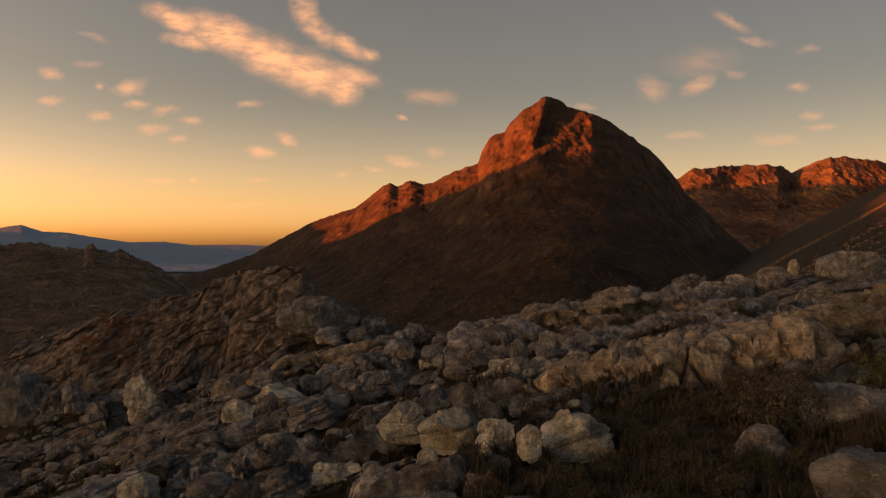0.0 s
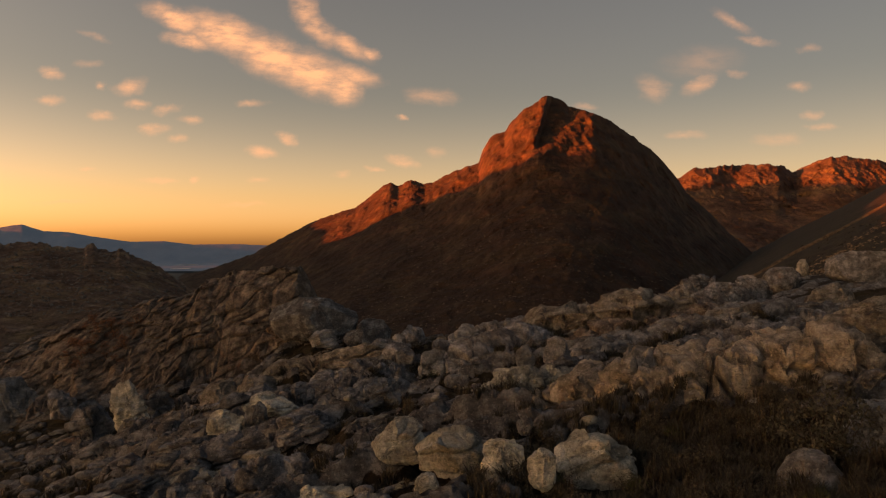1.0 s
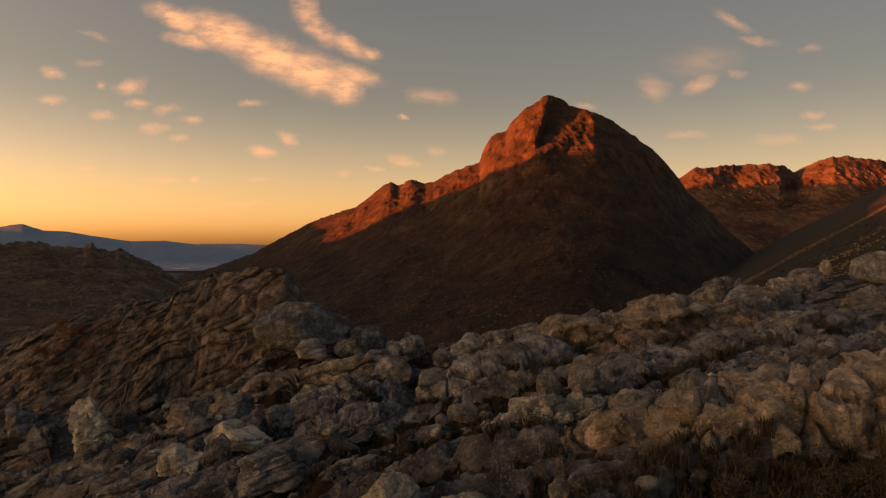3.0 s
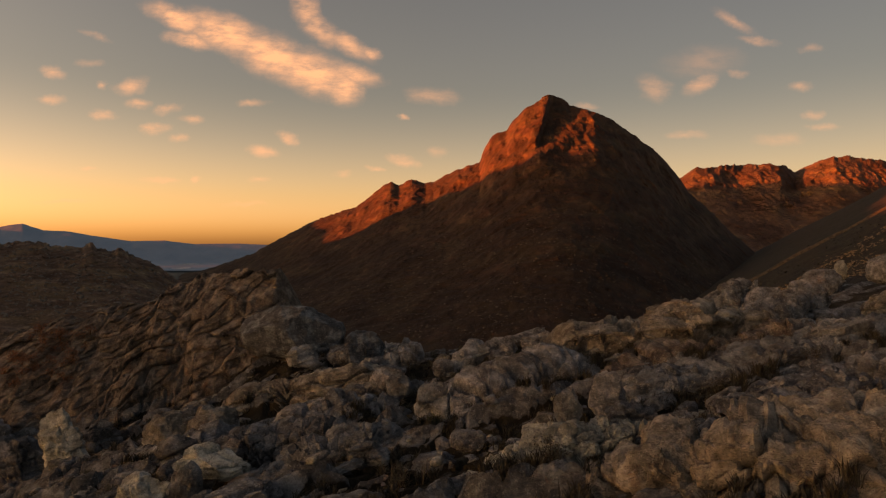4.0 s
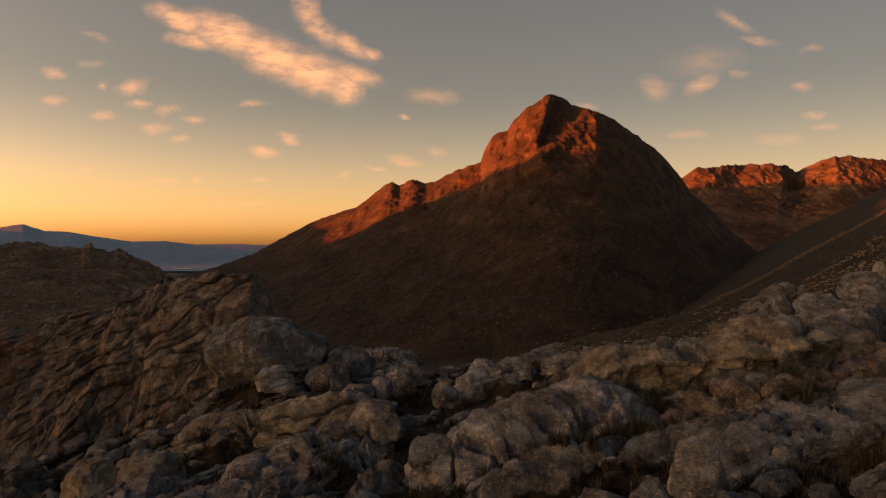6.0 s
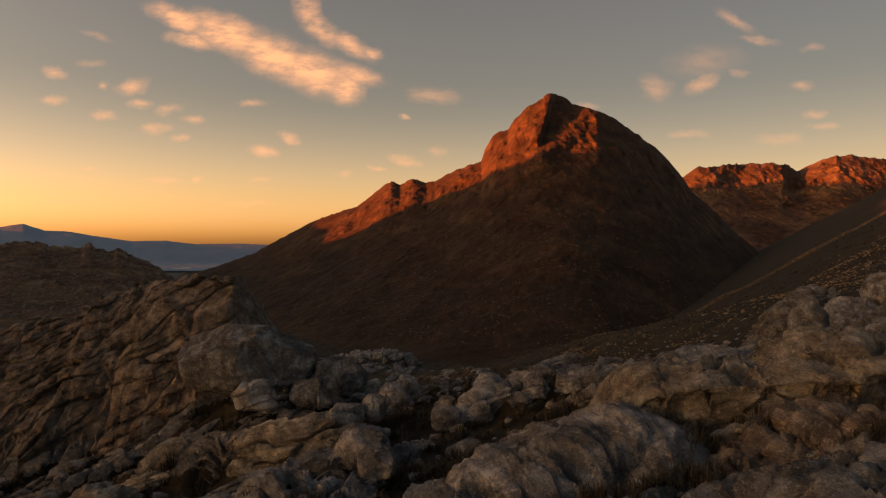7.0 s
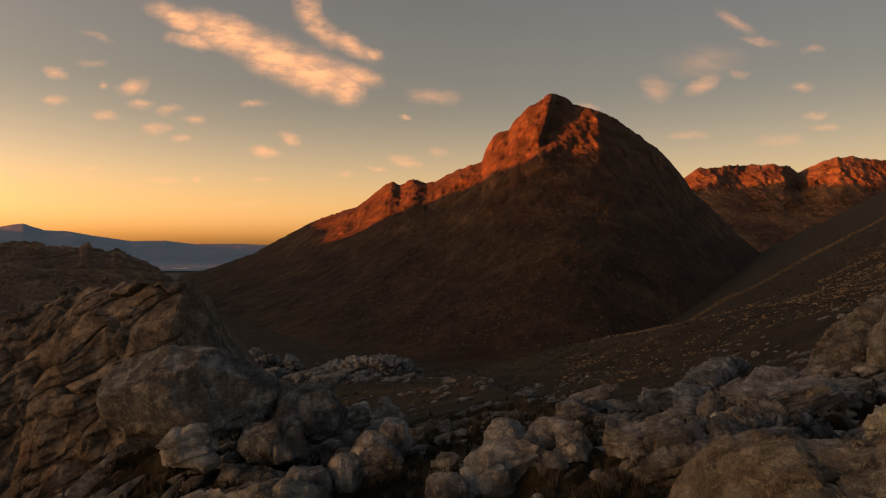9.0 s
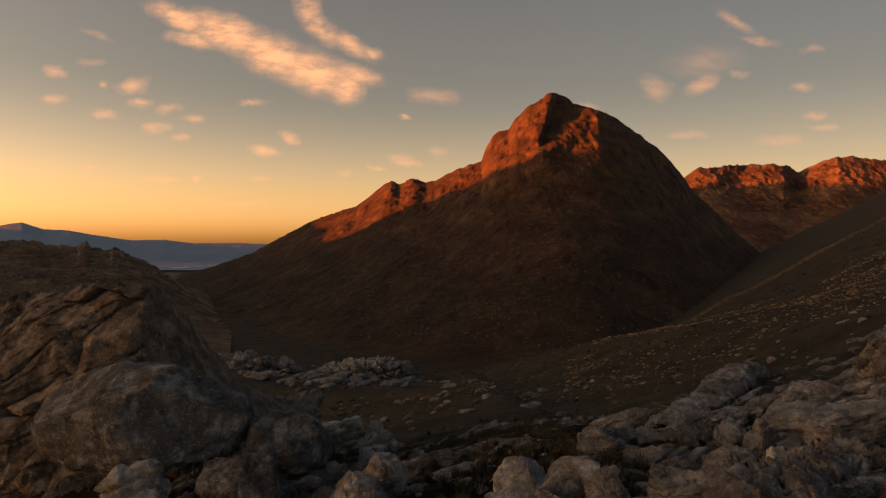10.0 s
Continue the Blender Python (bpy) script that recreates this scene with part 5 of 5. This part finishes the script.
def stones(name, pts, label, mats, res=3, flat=0.7, protos=9, long=2.2):
    """Many small stones in one mesh. pts: x, y, z, size."""
    shapes = [rock_points(3000 + 11 * i, (1.0, 0.8, flat), res, ("block", "round", "slab")[i % 3]) for i in range(protos)]
    rnd = np.random.RandomState(len(pts))
    vs, fs, at = [], [], 0
    for x, y, z, s in pts:
        co, q = shapes[rnd.randint(protos)]
        c = (co * s * rnd.uniform((0.95, 0.75, 0.6), (long, 1.2, 1.15))) @ turn(rnd.uniform(-0.3, 0.3), rnd.uniform(-0.5, 0.0), rnd.uniform(-0.45, 0.45)).T + (x, y, z)
        vs.append(c)
        fs.append(q + at)
        at += len(co)
    ob = joined(name, vs, fs, mats)
    return tagged(ob, label, "stones", kind="stuff")


def small_stones():
    x, y, z, bare, rnd = spots(900, -34, 36, 10, 64, 74)
    ok = ~in_rock(x, y, 0.75) & (np.hypot((x - 6.3) / 5.0, (y - 15.5) / 4.6) > 1.0)
    size = 0.5 + 0.6 * rnd.rand(len(x)) ** 2
    stones("broken_rocks", np.stack([x, y, z + size * 0.14, size], 1)[ok], "grey broken rocks between the boulders", [M_ROCK], res=5, protos=14)
    x, y, z, bare, rnd = spots(2600, -34, 36, 10, 64, 72)
    ok = ~in_rock(x, y, 0.8) & (np.hypot((x - 6.3) / 5.0, (y - 15.5) / 4.6) > 0.95)
    half = rnd.rand(len(x))
    size = 0.16 + 0.42 * rnd.rand(len(x)) ** 2.2
    pts = np.stack([x, y, z + size * 0.1, size], 1)[ok]
    half = half[ok]
    stones("loose_rocks", pts[half < 0.7], "grey loose rocks strewn over the slope", [M_ROCK])
    stones("loose_rocks", pts[half >= 0.7], "pale loose rocks strewn over the slope", [M_PALE])


small_stones()


def heap(cx, cy, rx, ry, count, lo, hi, seed):
    rnd = np.random.RandomState(seed)
    x, y = cx + rx * rnd.normal(size=count) * 0.6, cy + ry * rnd.normal(size=count) * 0.6
    z = ground_height(x, y)[0]
    s = lo + (hi - lo) * rnd.rand(count) ** 2
    return np.stack([x, y, z + s * 0.15, s], 1)


HEAPS = [(-55, 180, 13, 16, 170, 0.5, 3.2), (-24, 140, 15, 16, 170, 0.4, 2.8), (-9, 160, 6, 8, 50, 0.6, 2.6), (13, 128, 13, 9, 25, 0.4, 1.6),
         (-2, 100, 14, 14, 35, 0.3, 1.0), (35, 100, 16, 16, 50, 0.3, 1.2), (-5, 75, 12, 9, 30, 0.3, 1.0), (20, 72, 9, 6, 110, 0.4, 1.6), (13, 53, 5, 4, 110, 0.3, 1.1), (18, 58, 6, 5, 110, 0.35, 1.2)]
heaps = [heap(*h, seed=300 + i) for i, h in enumerate(HEAPS)]
stones("rock_heaps", np.concatenate(heaps[:4]), "light grey broken rocks heaped in the hollow", [M_ASH], res=4)
stones("rock_heaps", np.concatenate(heaps[4:]), "grey broken rocks on the heath beyond", [M_ROCK], res=4)


def far_stones():
    rnd = np.random.RandomState(78)
    y = 80 + 620 * rnd.rand(5200) ** 1.3
    x = rnd.uniform(-0.55, 0.36, 5200) * y
    z = land(x, y) + 2.2 * step(80, 200, np.hypot(x, y)) * fbm(x * 0.02, y * 0.02, octaves=4, seed=31)
    s = (0.25 + 1.5 * rnd.rand(5200) ** 5) * np.clip(y / 220, 0.7, 1.6)
    stones("heath_stones", np.stack([x, y, z + 0.1, s], 1), "scattered stones on the dark heath", [M_HILLSTONE], res=2, long=1.5)


far_stones()


def scree():
    rnd = np.random.RandomState(77)
    n = 15000
    y = 110 + 330 * rnd.rand(n)
    x = y * rnd.uniform(0.22, 0.86, n) - 10
    patch = fbm(x * 0.02, y * 0.012, octaves=3, seed=66)
    ok = (patch > -0.1) & (rnd.normal(size=n) * 0.8 + patch > -0.05) & (np.abs(x * 0.55 - y * 0.2 - 28) < 55)
    x, y = x[ok], y[ok]
    z = ground_height(x, y)[0]
    s = (0.25 + 0.9 * rnd.rand(len(x)) ** 3) * np.clip(y / 260, 0.5, 1.2)
    stones("scree", np.stack([x, y, z + 0.2 * s, s], 1), "pale tan scree on the grassy hillside", [M_TAN], res=2)


scree()


def heath_clumps():
    rnd = np.random.RandomState(79)
    n = 8000
    y = 95 + 520 * rnd.rand(n) ** 1.2
    x = y * rnd.uniform(-0.35, 0.85, n)
    ok = fbm(x * 0.03, y * 0.02, octaves=3, seed=67) + 0.5 * rnd.normal(size=n) > -0.1
    x, y = x[ok], y[ok]
    z = ground_height(x, y)[0]
    s = (0.5 + 1.3 * rnd.rand(len(x)) ** 2) * np.clip(y / 300, 0.5, 1.3)
    stones("heath_clumps", np.stack([x, y, z + 0.15 * s, s], 1), "dark low heath shrubs dotted over the hillside", [M_CLUMP], res=2, flat=0.6, long=1.4)


heath_clumps()


def on_slope(body, count, lo, hi, seed, pick):
    """Stones lying on a mountain body, where pick(x, y, z) allows."""
    co = np.empty(len(body.data.vertices) * 3, np.float32)
    body.data.vertices.foreach_get("co", co)
    co = co.reshape(-1, 3)
    co = co[pick(co[:, 0], co[:, 1], co[:, 2])]
    rnd = np.random.RandomState(seed)
    c = co[rnd.randint(len(co), size=count)] + rnd.uniform(-3, 3, (count, 3)) * (1, 0.2, 0.0)
    s = lo + (hi - lo) * rnd.rand(count) ** 3
    return np.concatenate([c, s[:, None]], 1)


stones("hill_boulders", on_slope(left_hill, 2600, 1.6, 7.5, 401, lambda x, y, z: (x > -900) & (x < -250) & (z > -70)), "brown boulders strewn over the far hill", [M_BROWN], res=2, flat=0.9, long=1.3)
stones("slope_boulders", on_slope(mount, 3000, 1.0, 3.6, 402, lambda x, y, z: (y < 1150) & (z > -95) & (z < 70)), "brown stones strewn over the mountain's foot", [M_HILLSTONE], res=2, flat=0.9, long=1.3)


M_GRASS = leaf_material("dry_restio", (0.020, 0.021, 0.017), (0.075, 0.076, 0.060))
M_BUSH = leaf_material("heath_leaves", (0.028, 0.029, 0.022), (0.100, 0.100, 0.075))
M_GREEN = leaf_material("green_leaves", (0.022, 0.035, 0.012), (0.06, 0.085, 0.03))
M_SILVER = leaf_material("grey_leaves", (0.02, 0.024, 0.018), (0.10, 0.107, 0.083))
M_DRY = leaf_material("rust_brown_leaves", (0.09, 0.046, 0.026), (0.27, 0.13, 0.07))
M_TWIG = leaf_material("twigs", (0.03, 0.022, 0.015), (0.07, 0.05, 0.035))


def tuft(rnd, blades, height, spread):
    """A tuft of narrow bent blades: points and triangles."""
    v, f = [], []
    for i in range(blades):
        a_, out = rnd.uniform(0, 6.28), rnd.rand() ** 0.7 * spread
        h = height * rnd.uniform(0.5, 1.0)
        bx, by = rnd.normal(size=2) * spread * 0.22
        dx, dy = math.cos(a_), math.sin(a_)
        w = 0.009 + 0.008 * rnd.rand()
        px, py = -dy * w, dx * w
        mid = (bx + dx * out * 0.35, by + dy * out * 0.35, h * 0.6)
        tip = (bx + dx * out, by + dy * out, h)
        k = len(v)
        v += [(bx - px, by - py, -0.05), (bx + px, by + py, -0.05), (mid[0] - px, mid[1] - py, mid[2]), (mid[0] + px, mid[1] + py, mid[2]), tip]
        f += [(k, k + 1, k + 3), (k, k + 3, k + 2), (k + 2, k + 3, k + 4)]
    return np.array(v), np.array(f)


def heath_grass():
    rnd = np.random.RandomState(81)
    kinds = [tuft(rnd, 40, rnd.uniform(0.28, 0.5), rnd.uniform(0.28, 0.48)) for i in range(8)]
    x1, y1, z1, b1, r1 = spots(9000, -34, 34, 9.5, 64, 82)
    x2, y2, z2, b2, r2 = spots(1500, 0.5, 12.5, 9.5, 20.5, 83)
    keep1 = (b1 < 0.42) & ~in_rock(x1, y1, 0.75)
    keep2 = ~in_rock(x2, y2, 0.7) & (np.hypot((x2 - 6.3) / 5.2, (y2 - 15.5) / 4.8) < 1.1)
    feet = np.repeat(np.array(LEDGE_FEET), 4, 0)
    feet = feet + rnd.normal(size=feet.shape) * (0.35, 0.28)
    feet = feet[vnoise(feet[:, 0] * 0.5, feet[:, 1] * 0.5, seed=84) > -0.1]
    feet = np.column_stack([feet, ground_height(feet[:, 0], feet[:, 1])[0]])
    vs, fs, at = [], [], 0
    for x, y, z in np.concatenate([np.stack([x1, y1, z1], 1)[keep1], np.stack([x2, y2, z2], 1)[keep2], feet]):
        co, q = kinds[rnd.randint(8)]
        s = rnd.uniform(0.6, 1.25)
        vs.append((co * s) @ turn(0, 0, rnd.uniform(0, 6.28)).T + (x, y, z))
        fs.append(q + at)
        at += len(co)
    tagged(joined("heath_grass", vs, fs, [M_GRASS]), "dark dry restio tufts between the rocks", "grass", kind="stuff")


heath_grass()


def shrub_parts(rnd, leaves, size, leaf, mat, up=0.75):
    """A small bush: twigs that fork from the foot, and loose leaves in clumps with gaps."""
    tv, tf, lv, lf = [], [], [], []
    tips = []
    for i in range(11):
        a_, lean = rnd.uniform(0, 6.28), rnd.uniform(0.1, 1.0)
        end = np.array([math.cos(a_) * lean * 0.5, math.sin(a_) * lean * 0.5, up * rnd.uniform(0.55, 1.0) * (1 - 0.25 * lean)]) * size
        side = np.array([-math.sin(a_), math.cos(a_), 0]) * 0.012 * size
        mid = end * 0.5 + rnd.normal(size=3) * 0.04 * size
        k = len(tv)
        tv += [-side + (0, 0, -0.05), side + (0, 0, -0.05), mid - side * 0.7, mid + side * 0.7, end - side * 0.3, end + side * 0.3]
        tf += [(k, k + 1, k + 3, k + 2), (k + 2, k + 3, k + 5, k + 4)]
        tips += [end, mid * 1.3 + rnd.normal(size=3) * 0.1 * size, end * 0.8 + rnd.normal(size=3) * 0.12 * size]
    for i in range(leaves):
        c = tips[rnd.randint(len(tips))] + rnd.normal(size=3) * 0.085 * size
        c[2] = max(c[2], 0.03)
        m = turn(*rnd.uniform(-1.2, 1.2, 2), rnd.uniform(0, 6.28))
        k = len(lv)
        w = leaf * rnd.uniform(0.6, 1.2)
        lv += [c + m @ np.array(p) * w for p in ((-0.5, 0, 0), (0, -0.22, 0.05), (0.5, 0, 0.0), (0, 0.22, 0.05))]
        lf.append((k, k + 1, k + 2, k + 3))
    return raw_mesh("brushwood", np.array(tv), np.array(tf), [M_TWIG]), raw_mesh("foliage", np.array(lv), np.array(lf), [mat])


def shrub(x, y, z, meshes, scale, yaw, label, group=""):
    ob = new("shrub")
    ob.matrix_world = pose(x, y, z, 0, 0, yaw) @ Matrix.Diagonal((scale, scale, scale, 1))
    for name, me in zip(("brushwood", "foliage"), meshes):
        child = new(name, me)
        child.parent = ob
    return tagged(ob, label, "shrub", group)


def shrubs():
    rnd = np.random.RandomState(91)
    brown = [shrub_parts(rnd, 420, 1.0, 0.075, M_BUSH) for i in range(5)]
    green = [shrub_parts(rnd, 420, 1.0, 0.08, M_GREEN) for i in range(2)]
    x1, y1, z1, b1, r1 = spots(900, -30, 32, 10, 60, 92)
    x2, y2, z2, b2, r2 = spots(220, 0.5, 12.5, 9.5, 20.5, 93)
    ok1 = (b1 < 0.25) & ~in_rock(x1, y1, 0.85)
    feet = rnd.permutation(np.array(LEDGE_FEET))[:85]
    feet = np.column_stack([feet, ground_height(feet[:, 0], feet[:, 1])[0]])
    ok2 = ~in_rock(x2, y2, 0.8) & (np.hypot((x2 - 6.3) / 5.2, (y2 - 15.5) / 4.8) < 1.15)
    for x, y, z in np.concatenate([np.stack([x2, y2, z2], 1)[ok2][:110], np.stack([x1, y1, z1], 1)[ok1][:70], feet]):
        if rnd.rand() < 0.94:
            shrub(x, y, z, brown[rnd.randint(5)], rnd.uniform(0.45, 0.95), rnd.uniform(0, 360), "low dark brown heath shrub among the rocks", "heath shrubs")
        else:
            shrub(x, y, z, green[rnd.randint(2)], rnd.uniform(0.4, 0.8), rnd.uniform(0, 360), "low dull green shrub among the rocks", "heath shrubs")
    big = shrub_parts(rnd, 1500, 2.0, 0.13, M_SILVER, 0.85)
    shrub(8.7, 15.9, ground_z(8.7, 15.9), big, 1.05, 0, "tall sparse shrub with grey-green leaves below an outcrop")
    tall = shrub_parts(rnd, 1100, 1.6, 0.11, M_GREEN, 0.8)
    shrub(12.4, 17.2, ground_z(12.4, 17.2), tall, 1.05, 40, "dense green shrub at the foot of an outcrop")
    dry = [shrub_parts(rnd, 420, 1.0, 0.085, M_DRY) for i in range(2)]
    for x, y, z in rnd.permutation(SLOPE_SPOTS)[:34]:
        shrub(x, y, z - 0.1, dry[rnd.randint(2)], rnd.uniform(0.6, 1.2), rnd.uniform(0, 360), "dry rust-brown shrub on a layered outcrop", "dry shrubs on the outcrop")
    shrub(-17.0, 23.6, ground_z(-17.0, 23.6), tall, 0.7, 150, "small green shrub at the slope's edge")


shrubs()


def track():
    """A graded track along the hillside, with banks."""
    way = [(150, 562), (200, 556), (260, 562), (320, 566), (390, 558), (460, 552), (540, 556), (640, 562)]
    t = np.linspace(0, len(way) - 1, 160)
    x = np.interp(t, range(len(way)), [p[0] for p in way])
    y = np.interp(t, range(len(way)), [p[1] for p in way])
    k = np.hanning(21)
    x[10:-10], y[10:-10] = np.convolve(x, k / k.sum(), "valid"), np.convolve(y, k / k.sum(), "valid")
    nx, ny = -np.gradient(y), np.gradient(x)
    ln = np.hypot(nx, ny)
    nx, ny = nx / ln, ny / ln
    z = ground_height(x, y)[0]
    off, dz = np.array([-7.0, -2.2, 0.0, 2.2, 7.0]), np.array([-2.2, 2.2, 2.3, 2.2, -2.2])
    X, Y = x[:, None] + nx[:, None] * off, y[:, None] + ny[:, None] * off
    ob = grid_mesh("track", X, Y, z[:, None] + dz[None], M_TRACK)
    tagged(ob, "pale dirt track slanting across the hillside", "track", kind="structure")


def track_material():
    m, nt, bsdf, L = material("dirt_track")
    L(ramp_node(nt, noise_node(nt, 0.3, 6, 0.6, place(nt)), [(0.35, (0.032, 0.027, 0.018)), (0.6, (0.10, 0.082, 0.054))]), bsdf.inputs["Base Color"])
    return m


M_TRACK = track_material()
track()


def pond(x, y, rx, ry):
    a_ = np.linspace(0, 2 * math.pi, 40, endpoint=False)
    r = 1 + 0.25 * vnoise(np.cos(a_) * 2, np.sin(a_) * 2, seed=int(rx))
    bm = bmesh.new()
    bm.faces.new([bm.verts.new((x + rx * c * q, y + ry * s * q, -96.0 + 0.0035 * (y - 2650))) for c, s, q in zip(np.cos(a_), np.sin(a_), r)])
    me = bpy.data.meshes.new("water")
    bm.to_mesh(me)
    bm.free()
    me.materials.append(M_WATER)
    tagged(new("water", me), "still reservoir on the far plain", "water", kind="structure")


M_WATER, nt_, bsdf_, L_ = material("still_water")
bsdf_.inputs["Base Color"].default_value = (0.02, 0.025, 0.03, 1)
bsdf_.inputs["Roughness"].default_value = 0.3
bsdf_.inputs["Specular IOR Level"].default_value = 0.5
pond(-1530, 3640, 46, 110)
pond(-1291, 3000, 40, 60)
